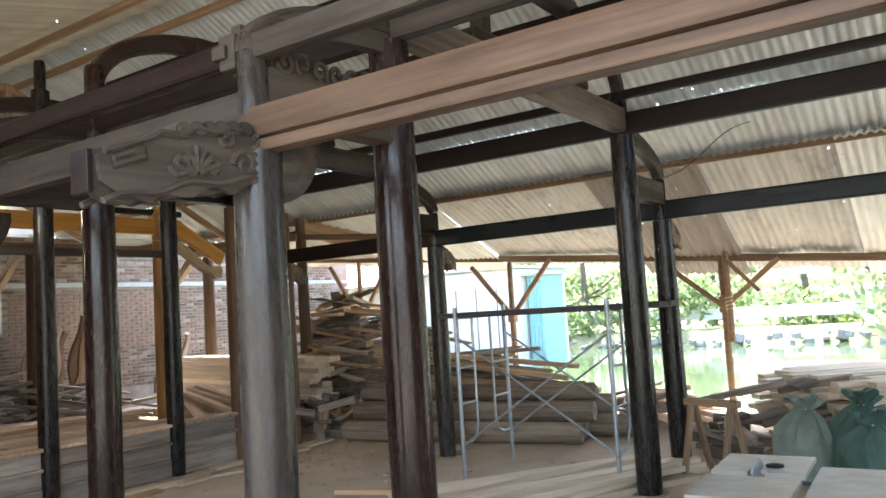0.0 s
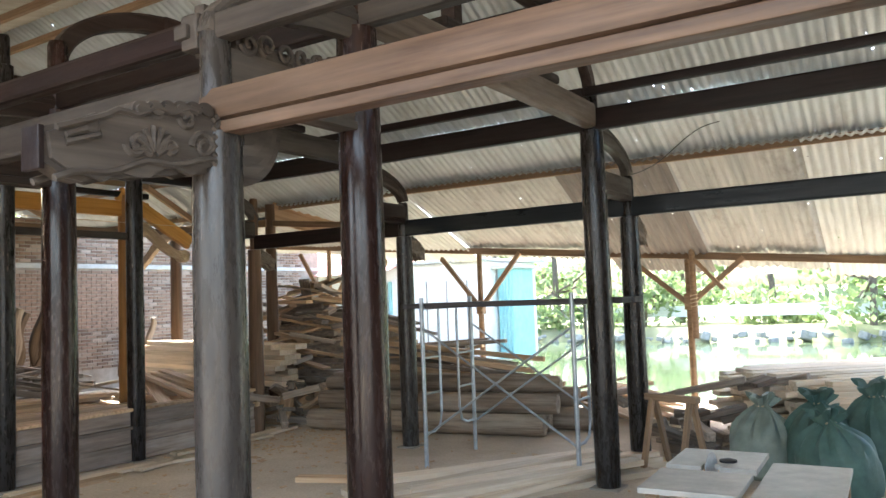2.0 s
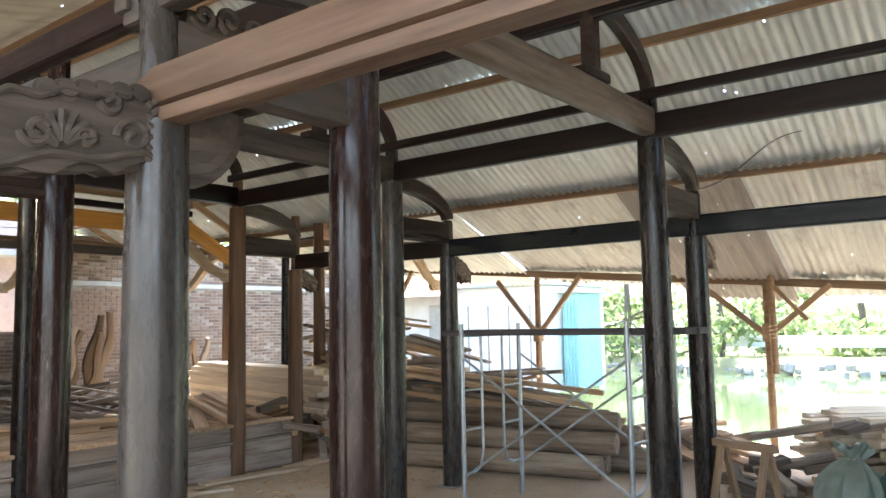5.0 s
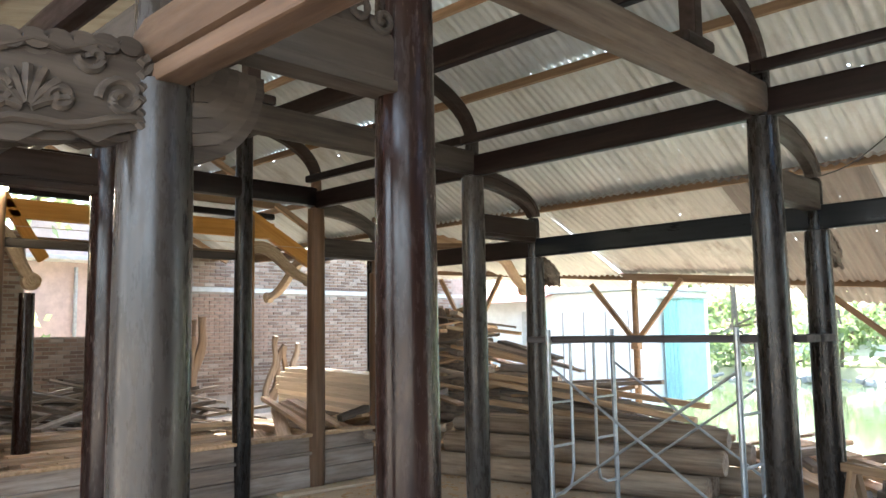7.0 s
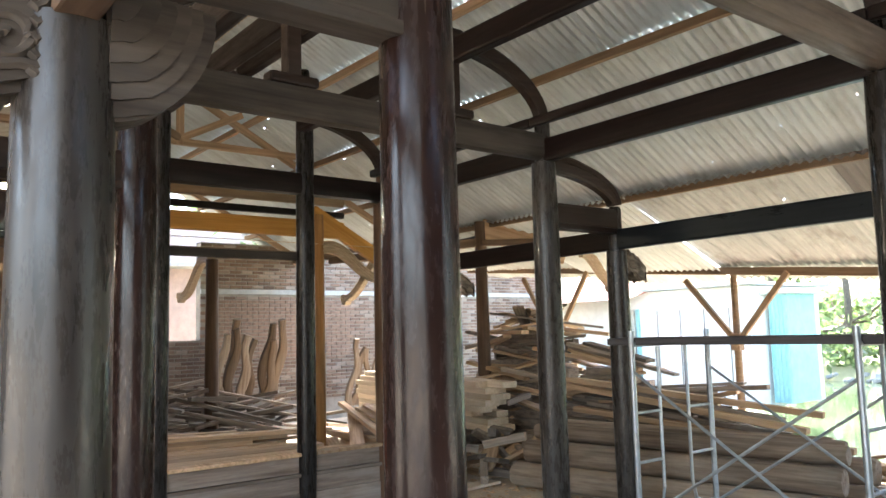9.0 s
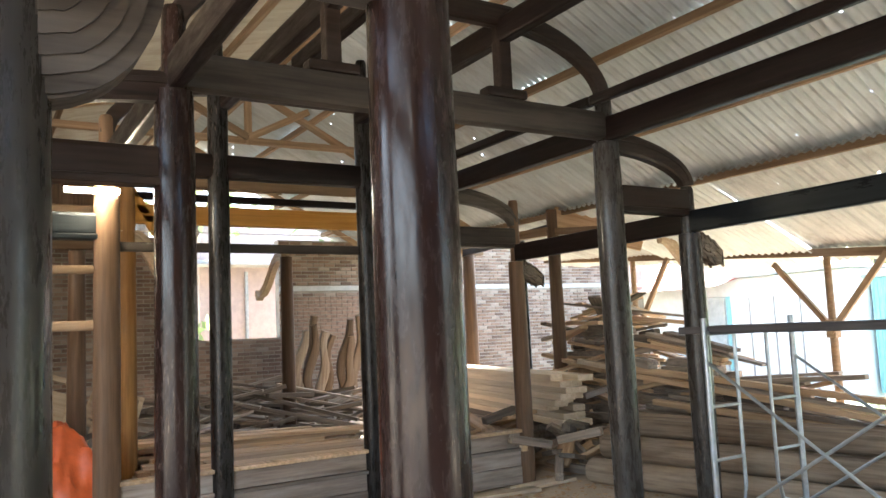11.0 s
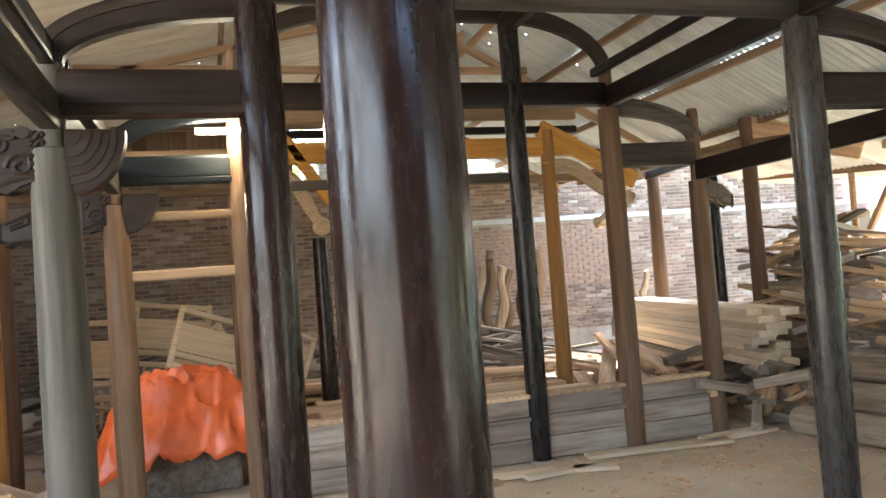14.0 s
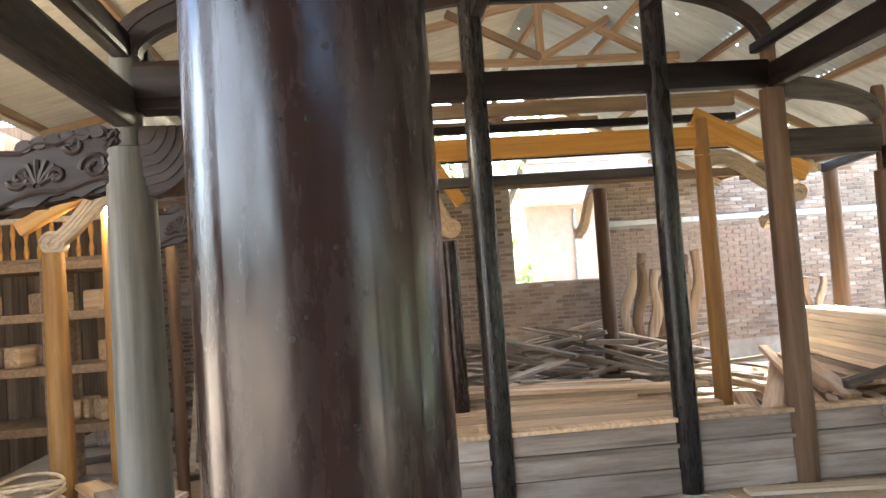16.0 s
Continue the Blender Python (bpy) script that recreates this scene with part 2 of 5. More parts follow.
M_STONE = plain("bank_stone", (0.30, 0.29, 0.26), 0.9, 0, 0.3, 6, 0.5)
M_BLACK = plain("dark_iron", (0.03, 0.03, 0.032), 0.5, 0.6, 0.2, 9)


def foliage():
    m, t, p = nodes_of("green_foliage")
    geo = t.nodes.new("ShaderNodeNewGeometry")
    # greens kept pale and greyish, with the distant haze put into the colour
    col = ramp(t, geo.outputs["Random Per Island"], [(0.0, (0.13, 0.16, 0.085)), (0.6, (0.21, 0.24, 0.14)), (1.0, (0.31, 0.31, 0.21))])
    t.links.new(col, p.inputs["Base Color"])
    p.inputs["Roughness"].default_value = 0.5
    tr = t.nodes.new("ShaderNodeBsdfTranslucent")
    t.links.new(mixc(t, 1.0, col, (1.5, 1.8, 1.1), "MULTIPLY"), tr.inputs[0])
    mx = t.nodes.new("ShaderNodeMixShader")
    mx.inputs[0].default_value = 0.5
    t.links.new(p.outputs[0], mx.inputs[1])
    t.links.new(tr.outputs[0], mx.inputs[2])
    t.links.new(mx.outputs[0], t.nodes["Material Output"].inputs[0])
    return m


M_LEAF = foliage()
M_BARK = plain("tree_bark", (0.14, 0.11, 0.08), 0.9, 0, 0.3, 9, 0.5)
M_TABLE = plain("worn_steel_tabletop", (0.40, 0.37, 0.32), 0.5, 0.15, 0.2, 6, 0.2)


def water():
    m, t, p = nodes_of("pond_water")
    p.inputs["Base Color"].default_value = (0.10, 0.13, 0.07, 1)
    p.inputs["Roughness"].default_value = 0.06
    bump(t, p, noise_tex(t, coords(t, False), 2.0, 4.0), 0.12, 0.03)
    return m


M_WATER = water()


def glow(name, colour, strength):
    m, t, p = nodes_of(name)
    p.inputs["Base Color"].default_value = (*colour, 1)
    p.inputs["Emission Color"].default_value = (*colour, 1)
    p.inputs["Emission Strength"].default_value = strength
    return m


M_TUBE = glow("lit_tube", (1.0, 0.86, 0.62), 30.0)

# ---- mesh helpers ----


def mesh_of(name, bm, mat):
    bmesh.ops.recalc_face_normals(bm, faces=bm.faces)
    me = bpy.data.meshes.new(name)
    bm.to_mesh(me)
    bm.free()
    me.materials.append(mat)
    return me


def smooth(me, angle=40):
    me.polygons.foreach_set("use_smooth", [True] * len(me.polygons))
    me.set_sharp_from_angle(angle=radians(angle))
    return me


def part(name, bm, mat, parent=None, label="", m=None, soft=False):
    me = mesh_of(name, bm, mat)
    if soft:
        smooth(me)
    ob = new(name, me)
    if parent is not None:
        ob.parent = parent
    if m is not None:
        ob.matrix_basis = m
    if label:
        ob["label"] = label
    return ob


def share(name, me, parent=None, m=None):
    ob = new(name, me)
    if parent is not None:
        ob.parent = parent
    if m is not None:
        ob.matrix_basis = m
    return ob


def thing(name, label, category, m=None, group=""):
    ob = new(name)
    ob.empty_display_size = 0.1
    if m is not None:
        ob.matrix_basis = m
    return tagged(ob, label, category, group)


def structure(name, bm, mat, label, soft=False, m=None):
    return tagged(part(name, bm, mat, None, "", m, soft), label, "", "", "structure")


def box(sx, sy, sz, bevel=0.0, c=(0, 0, 0), bm=None, m=None):
    bm = bm or bmesh.new()
    r = bmesh.ops.create_cube(bm, size=1.0)
    vs = r["verts"]
    for v in vs:
        v.co = Vector((v.co.x * sx + c[0], v.co.y * sy + c[1], v.co.z * sz + c[2]))
    if m is not None:
        bmesh.ops.transform(bm, matrix=m, verts=vs)
    if bevel:
        es = list({e for v in vs for e in v.link_edges})
        bmesh.ops.bevel(bm, geom=es, offset=bevel, segments=2, affect="EDGES", profile=0.6)
    return bm


def lathe(profile, n=24, bm=None, wob=0.0, seed=0.0):
    """A turned body round z from (radius, z) pairs; wob gives it hand-worked unevenness."""
    bm = bm or bmesh.new()
    rings = []
    for r, z in profile:
        ring = []
        for i in range(n):
            a = 2 * math.pi * i / n
            k = 1 + wob * noise.noise((math.cos(a) * 1.5, math.sin(a) * 1.5, z * 1.2 + seed * 7))
            ring.append(bm.verts.new((r * k * math.cos(a), r * k * math.sin(a), z)))
        rings.append(ring)
    for a, b in zip(rings, rings[1:]):
        for i in range(n):
            bm.faces.new((a[i], a[(i + 1) % n], b[(i + 1) % n], b[i]))
    bm.faces.new(rings[0][::-1])
    bm.faces.new(rings[-1])
    return bm


def along(p, q, up=(0, 0, 1)):
    """The pose whose x runs from p to q, at p, and its length."""
    p, q = Vector(p), Vector(q)
    x = (q - p).normalized()
    y = Vector(up).cross(x)
    if y.length < 1e-4:
        y = Vector((0, 1, 0)).cross(x)
    y.normalize()
    z = x.cross(y)
    return Matrix.Translation(p) @ Matrix((x, y, z)).transposed().to_4x4(), (q - p).length


def pipe(p, q, r, n=10, bm=None):
    bm = bm or bmesh.new()
    m, length = along(p, q)
    k = len(bm.verts)
    lathe([(r, 0), (r, length)], n, bm)
    bm.verts.ensure_lookup_table()
    turn = m @ pose(0, 0, 0, 0, 90, 0)
    for v in bm.verts[k:]:
        v.co = turn @ v.co
    return bm


def tube(points, r, n=8, bm=None):
    """A bent pipe through points."""
    bm = bm or bmesh.new()
    pts = [Vector(p) for p in points]
    rings = []
    for i, p in enumerate(pts):
        d = (pts[min(i + 1, len(pts) - 1)] - pts[max(i - 1, 0)]).normalized()
        u = d.cross(Vector((0.13, 0.21, 0.97)))
        if u.length < 1e-3:
            u = d.cross(Vector((1, 0, 0)))
        u.normalize()
        w = d.cross(u)
        rings.append([bm.verts.new(p + r * (math.cos(2 * math.pi * k / n) * u + math.sin(2 * math.pi * k / n) * w)) for k in range(n)])
    for a, b in zip(rings, rings[1:]):
        for k in range(n):
            bm.faces.new((a[k], a[(k + 1) % n], b[(k + 1) % n], b[k]))
    bm.faces.new(rings[0][::-1])
    bm.faces.new(rings[-1])
    return bm


def sweep(path, widths, heights, bm=None):
    """A squared timber bent in the x-z plane along (x, z) points; width across y."""
    bm = bm or bmesh.new()
    rings = []
    for i, (x, z) in enumerate(path):
        a, b = path[max(i - 1, 0)], path[min(i + 1, len(path) - 1)]
        d = Vector((b[0] - a[0], b[1] - a[1])).normalized()
        nx, nz = -d.y, d.x
        w, h = widths[i] / 2, heights[i] / 2
        c = 0.25
        ring = []
        for u, v in ((-1, -1 + c), (-1, 1 - c), (-1 + c, 1), (1 - c, 1), (1, 1 - c), (1, -1 + c), (1 - c, -1), (-1 + c, -1)):
            ring.append(bm.verts.new((x + nx * v * h, u * w, z + nz * v * h)))
        rings.append(ring)
    for a, b in zip(rings, rings[1:]):
        for k in range(8):
            bm.faces.new((a[k], a[(k + 1) % 8], b[(k + 1) % 8], b[k]))
    bm.faces.new(rings[0][::-1])
    bm.faces.new(rings[-1])
    return bm


def slab(outline, thick, bm=None, bevel=0.0):
    """A board cut to an outline of (x, z) points, thick across y."""
    bm = bm or bmesh.new()
    a = [bm.verts.new((x, -thick / 2, z)) for x, z in outline]
    b = [bm.verts.new((x, thick / 2, z)) for x, z in outline]
    fa, fb = bm.faces.new(a), bm.faces.new(b[::-1])
    n = len(a)
    for i in range(n):
        bm.faces.new((a[i], b[i], b[(i + 1) % n], a[(i + 1) % n]))
    if bevel:
        bmesh.ops.bevel(bm, geom=list(fa.edges) + list(fb.edges), offset=bevel, segments=2, affect="EDGES")
    return bm


def scroll(cx, cz, r0, turns, sign=1, start=0.0, n=26):
    """Points of a carved volute that winds inwards."""
    return [(cx + r0 * (1 - 0.8 * i / n) * math.cos(start + sign * turns * 2 * math.pi * i / n),
             cz + r0 * (1 - 0.8 * i / n) * math.sin(start + sign * turns * 2 * math.pi * i / n)) for i in range(n + 1)]


def relief(lines, y, r, bm):
    """Raised carved lines on the face at y."""
    for ln in lines:
        tube([(x, y, z) for x, z in ln], r, 6, bm)
    return bm


# ---- ground, water ----
def ground_height(x, y):
    if y < 8.6:
        return 0.012 * noise.noise((x * 0.9, y * 0.9, 0)) + 0.006 * noise.noise((x * 3.1, y * 3.1, 4))
    if y < 10.2:
        return -1.3 * (y - 8.6) / 1.6
    if y < 31:
        return -1.3
    return min(-1.3 + (y - 31) * 0.8, -0.2) + 0.1 * noise.noise((x * 0.2, y * 0.2, 2))


bm = bmesh.new()
gx = [-400, -150, -60, -30, -20] + [-14 + 0.4 * i for i in range(51)] + [10, 20, 40, 100, 400]
gy = [-400, -100, -40, -20] + [-12 + 0.4 * i for i in range(56)] + [12, 16, 22, 28, 31, 32.4, 36, 45, 80, 200, 600]
grid = [[bm.verts.new((x, y, ground_height(x, y))) for x in gx] for y in gy]
for r0, r1 in zip(grid, grid[1:]):
    for i in range(len(gx) - 1):
        bm.faces.new((r0[i], r0[i + 1], r1[i + 1], r1[i]))
structure("ground", bm, M_DIRT, "trodden dusty earth floor with sawdust", True)
bm = bmesh.new()
wv = [bm.verts.new(c) for c in ((-120, 9.3, -0.75), (120, 9.3, -0.75), (120, 33, -0.75), (-120, 33, -0.75))]
bm.faces.new(wv)
structure("water", bm, M_WATER, "still green pond beyond the shed")


# ---- shed roof ----
RIDGE_Y, RIDGE_Z = 2.2, 5.2
EAVE_Y, EAVE_Z = 6.0, 3.2


def corrugated(x0, x1, line, pitch=0.095, amp=0.013, per=6):
    """A sheet whose waves run down the slope; line(x, s) gives (y, z) for s from 0 to 1."""
    bm = bmesh.new()
    n = int((x1 - x0) / pitch * per)
    rows = []
    for s in (0.0, 0.33, 0.66, 1.0):
        row = []
        for i in range(n + 1):
            x = x0 + (x1 - x0) * i / n
            y, z = line(x, s)
            row.append(bm.verts.new((x, y, z + amp * math.sin(2 * math.pi * x / pitch) + 0.01 * ((x * 1.15) % 1.0))))
        rows.append(row)
    for a, b in zip(rows, rows[1:]):
        for i in range(n):
            bm.faces.new((a[i], a[i + 1], b[i + 1], b[i]))
    return bm


def slope(y0, z0, y1, z1):
    return lambda x, s: (y0 + (y1 - y0) * s, z0 + (z1 - z0) * s + 0.012 * noise.noise((x * 0.7, s, y0)))


steps = 4
for k in range(steps):
    a, b = k / steps, (k + 1.03) / steps
    f = lambda s: (RIDGE_Y + (EAVE_Y - RIDGE_Y) * s, RIDGE_Z + (EAVE_Z - RIDGE_Z) * s)
    (y0, z0), (y1, z1) = f(a), f(b)
    structure("roof_pond_side", corrugated(-12.6, 7.0, slope(y0, z0 - 0.012 * k, y1, z1 - 0.012 * k)), M_TIN, "pale corrugated roof sheets with nail holes", True)
for k in range(3):
    a, b = k / 3, (k + 1.03) / 3
    f = lambda s: (RIDGE_Y - 5.9 * s, RIDGE_Z - 1.4 * s)
    (y0, z0), (y1, z1) = f(a), f(b)
    structure("roof_yard_side", corrugated(-12.6, 7.0, slope(y0, z0 - 0.012 * k, y1, z1 - 0.012 * k)), M_TIN_WARM, "warm yellow-brown corrugated roof sheets", True)


def low_edge(x):
    return 2.0 - 0.081 * x


for x0, x1, drop, mat, lab in (
        (-9.0, -6.2, 0.0, M_TIN_OLD, "stained corrugated lean-to sheets over the eave"), (-6.26, -3.9, 0.05, M_TIN_PALE, "bleached lean-to sheet over the eave"),
        (-3.96, -1.5, -0.02, M_TIN_OLD, "stained corrugated lean-to sheets over the eave"), (-1.56, -0.15, 0.1, M_TIN_DARK, "dark rusty lean-to sheet over the eave"),
        (-0.2, 1.35, 0.03, M_TIN_OLD, "stained corrugated lean-to sheets over the eave"), (1.3, 3.4, 0.09, M_TIN_PALE, "bleached lean-to sheet over the eave")):
    lift = 0.004 if mat is M_TIN_OLD else -0.018
    structure("roof_low", corrugated(x0, x1, lambda x, s: (5.85 + 2.35 * s, lift + 3.19 + (low_edge(x) - 0.06 - drop - 0.03 * noise.noise((x * 2.2, drop * 9, 0)) - 3.19) * s)), mat, lab, True)


def timber(name, p, q, w, h, mat, label, category, group="", bevel=0.008):
    m, length = along(p, q)
    return tagged(part(name, box(length, w, h, bevel, (length / 2, 0, 0)), mat, None, "", m), label, category, group)


# purlins under the roof sheets
for s in (0.04, 0.25, 0.5, 0.75, 0.98):
    y, z = RIDGE_Y + (EAVE_Y - RIDGE_Y) * s, RIDGE_Z + (EAVE_Z - RIDGE_Z) * s - 0.09
    timber("roof_purlin", (-12.5, y, z), (7, y, z), 0.06, 0.08, M_TRUSS, "rough brown purlin under the roof sheets", "purlin", "roof purlins")
for s in (0.1, 0.37, 0.7, 0.97):
    y, z = RIDGE_Y - 5.9 * s, RIDGE_Z - 1.4 * s - 0.09
    timber("roof_purlin", (-12.5, y, z), (7, y, z), 0.06, 0.08, M_TRUSS, "rough brown purlin under the roof sheets", "purlin", "roof purlins")
timber("eave_beam", (-9, 7.8, low_edge(-9) + 0.05), (3.5, 7.8, low_edge(3.5) + 0.05), 0.08, 0.1, M_TRUSS, "long rough eave beam on braced posts", "beam")


def truss(x):
    t = thing("roof_truss", "raw timber king-post truss under the tin roof", "truss", pose(x, 0, 0), "roof trusses")

    def member(name, p, q, w=0.07, h=0.09):
        m, length = along(p, q)
        part(name, box(length, w, h, 0.006, (length / 2, 0, 0)), M_TRUSS, t, "", m)
    ya, yb = RIDGE_Y - 5.7, EAVE_Y - 0.1
    za, zb = RIDGE_Z - 1.4 * 5.7 / 5.9 - 0.18, EAVE_Z - 0.15
    zr = RIDGE_Z - 0.2
    member("rafter", (0, ya, za), (0, RIDGE_Y, zr))
    member("rafter", (0, yb, zb), (0, RIDGE_Y, zr))
    member("tie", (0, -1.6, 4.25), (0, 3.9, 4.25))
    member("king_post", (0.04, RIDGE_Y, 4.2), (0.04, RIDGE_Y, zr))
    member("strut", (0.05, RIDGE_Y, 4.28), (0.05, RIDGE_Y + 0.85, 4.72))
    member("strut", (0.05, RIDGE_Y, 4.28), (0.05, RIDGE_Y - 1.1, 4.85))
    return t


for x in (-8.2, -11.6):
    truss(x)


def braced_post(x, y, top, foot=0.0, knot=1.45, tall=0.0):
    t = thing("eave_post", "thin roof post with two diagonal braces", "post", pose(x, y, 0), "eave posts")
    part("pole", lathe([(0.05, foot), (0.045, knot), (0.04, top)], 10, None, 0.1, x), M_TRUSS, t, "", None, True)
    for s in (-1, 1):
        m, length = along((0, 0, knot - 0.05), (s * 0.75, 0, top - 0.02))
        part("brace", box(length, 0.05, 0.07, 0.005, (length / 2, -0.05, 0)), M_TRUSS, t, "", m)
    part("splice", box(0.12, 0.12, 0.22, 0.01, (0, 0, knot)), M_TRUSS, t)
    if tall:
        part("long_pole", lathe([(0.045, knot - 0.5), (0.042, 2.2), (0.036, tall)], 10, None, 0.12, x), M_TRUSS, t, "", pose(0.09, -0.1, 0), True)
        part("cord", tube([(0.09 + 0.05 * math.cos(a), -0.1 + 0.05 * math.sin(a), knot - 0.1 + 0.008 * a) for a in range(26)], 0.007, 6), M_CREAM, t, "pale cord binding", None, True)
        m, length = along((0.09, -0.1, tall - 0.05), (0.5, -0.15, tall - 0.5))
        part("brace", box(length, 0.05, 0.05, 0.005, (length / 2, 0, 0)), M_TRUSS, t, "", m)
    return t


for x in (-6.9, -3.75, -0.45, 3.2):
    braced_post(x, 7.8, low_edge(x), -0.02, 1.45, 2.1 if x == -0.45 else 0.0)

# ---- the timber house frame ----


def post(x, y, r, neck, top, mat, label, seed):
    prof = [(r * 0.97, 0.0), (r * 1.02, 0.5), (r * 1.03, 1.3), (r * 0.97, neck - 0.25), (r * 0.93, neck), (r * 0.62, neck + 0.01), (r * 0.6, top - 0.03), (r * 0.5, top)]
    t = thing("house_post", label, "post", pose(x, y, 0), "round posts of the timber house")
    part("shaft", lathe(prof, 32, None, 0.02, seed), mat, t, "", None, True)
    part("plinth", box(r * 2.4, r * 2.4, 0.03, 0.01, (0, 0, 0.0)), M_MORTAR, t)
    return t


POSTS = {
    "A": (0.103, Z_OUT, 2.82), "B": (0.110, Z_IN, 3.5), "C": (0.106, Z_IN, 3.42), "D": (0.095, Z_OUT, 2.72),
    "J": (0.098, 4.0, 4.3), "K": (0.098, 4.0, 4.3)}
LOOKS = {(1, "A"): (M_POST_DUSTY, "dark oiled round post with worn greyish sides"), (2, "C"): (M_POST_DUSTY, "dusty grey-brown round post"), (2, "D"): (M_POST_DUSTY, "dusty grey-brown round post"), (1, "B"): (M_POST_RED, "thick glossy red-brown round post, scratched"),
         (2, "A"): (M_POST_GREY, "grey weathered round post"), (2, "B"): (M_POST_RED, "glossy red-brown round post"),
         (3, "A"): (M_POST_BROWN, "bare brown round post"), (3, "B"): (M_POST_BROWN, "bare brown round post"),
         (3, "C"): (M_POST_BROWN, "bare brown round post"), (3, "D"): (M_POST_BROWN, "slim bare brown round post"),
         (3, "J"): (M_POST_BLACK, "tall black oiled round post"), (3, "K"): (M_POST_BLACK, "tall black oiled round post")}
for fi, x in enumerate(XF):
    for row in ("ABCD" if fi < 3 else "ABJKCD"):
        r, neck, top = POSTS[row]
        mat, label = LOOKS.get((fi, row), (M_POST_DARK, "dark oiled round post"))
        post(x, YR[row], r if fi < 3 else r * 0.92, neck, 3.0 if (fi, row) == (3, "D") else top, mat, label, fi + len(row) + YR[row])


near = [o for o in bpy.data.objects if o.name.startswith("house_post") and abs(o.location.x) < 0.01 and abs(o.location.y) < 0.01][0]
holes = [mesh_of("nail_hole", lathe([(r, -0.004), (r, 0.0004), (r * 0.8, 0.0006)], 8), M_POST_BLACK) for r in (0.0022, 0.0032, 0.0045)]
for k in range(70):
    q = random.Random(k + 11)
    a = radians(q.gauss(4, 9) if k % 3 else q.uniform(-30, 50))
    z = 1.15 + 1.2 * q.random()
    rz = 0.1133 - 0.0045 * max(0.0, z - 1.3)
    share("nail_hole", holes[min(2, int(q.expovariate(1.3)))], near, pose(rz * math.cos(a), rz * math.sin(a), z, 0, 90, math.degrees(a)))


def beam(name, p, q, w, h, mat, label, group="", bevel=0.02):
    return timber(name, p, q, w, h, mat, label, "beam", group, bevel)


# beam ends wedged through the outer posts
for x, mat in ((0.0, M_BEAM_GREY), (XF[2], M_BEAM_DARK)):
    t = thing("tenon_block", "notched beam end wedged through the post head", "beam end", pose(x, YR["A"], 2.76), "notched beam ends")
    part("body", box(0.1, 0.1, 0.15, 0.015, (-0.1, 0, 0)), mat, t)
    part("tongue", box(0.08, 0.14, 0.06, 0.01, (-0.13, 0, 0.0)), mat, t)
    part("wedge", box(0.06, 0.05, 0.22, 0.008, (-0.1, 0.03, 0.02)), mat, t)
# long beams from frame to frame
for a, b in zip(XF, XF[1:]):
    tie = "tie beams of the timber house"
    beam("tie_beam", (a, YR["C"], 3.11), (b, YR["C"], 3.11), 0.09, 0.19, M_BEAM_DARK, "dark red-brown tie beam between inner posts", tie)
    beam("tie_beam", (a, YR["C"] - 0.12, 3.33), (b, YR["C"] - 0.12, 3.33), 0.07, 0.08, M_BEAM_DARK, "slim dark upper purlin", tie)
    beam("tie_beam", (a, YR["D"], 2.43), (b, YR["D"], 2.43), 0.08, 0.18, M_BEAM_BLUE if a > -2 else M_BEAM_DARK, "dark tie beam with bluish sheen between outer posts", tie)
    beam("tie_beam", (a, YR["B"], 3.11), (b, YR["B"], 3.11), 0.09, 0.19, M_BEAM_GREY if a > 0.5 else M_BEAM_DARK, "dusty tie beam between inner posts", tie)
    if a < 2:
        beam("tie_beam", (a, YR["A"], 2.5), (b, YR["A"], 2.5), 0.09, 0.17, M_BEAM_GREY, "dusty grey tie beam between outer posts", tie)
    beam("tie_beam", (a, YR["A"], 2.76), (b, YR["A"], 2.76), 0.08, 0.11, M_BEAM_GREY if a > 0 else M_BEAM_DARK, "dusty upper purlin", tie)
    for y in (0.95, YR["C"] - 0.95):
        beam("tie_beam", (a, y, 3.74), (b, y, 3.74), 0.1, 0.18, M_BEAM_DARK, "dark red purlin on the short posts", tie)
    beam("tie_beam", (a, 1.64, 4.15), (b, 1.64, 4.15), 0.1, 0.16, M_BEAM_DARK, "dark red ridge beam", tie)
b0 = thing("porch_beam", "warm brown planed beam with rounded top", "beam", pose(0, YR["A"], 2.42))
part("body", box(2.7, 0.13, 0.14, 0.045, (1.3, 0, 0.02)), M_BEAM_BROWN, b0, "", None, True)
part("lip", box(2.7, 0.09, 0.05, 0.008, (1.3, 0, -0.075)), M_BEAM_BROWN, b0)


def arch(length, drop, bulge, w, h, n=14):
    """A bent rafter from (0, 0) out and down to (length, -drop)."""
    path = [(length * math.sin(0.5 * math.pi * i / n) ** 1.1, -drop * (1 - math.cos(0.5 * math.pi * i / n)) ** bulge) for i in range(n + 1)]
    return sweep(path, [w] * (n + 1), [h * (1.15 - 0.3 * i / n) for i in range(n + 1)])


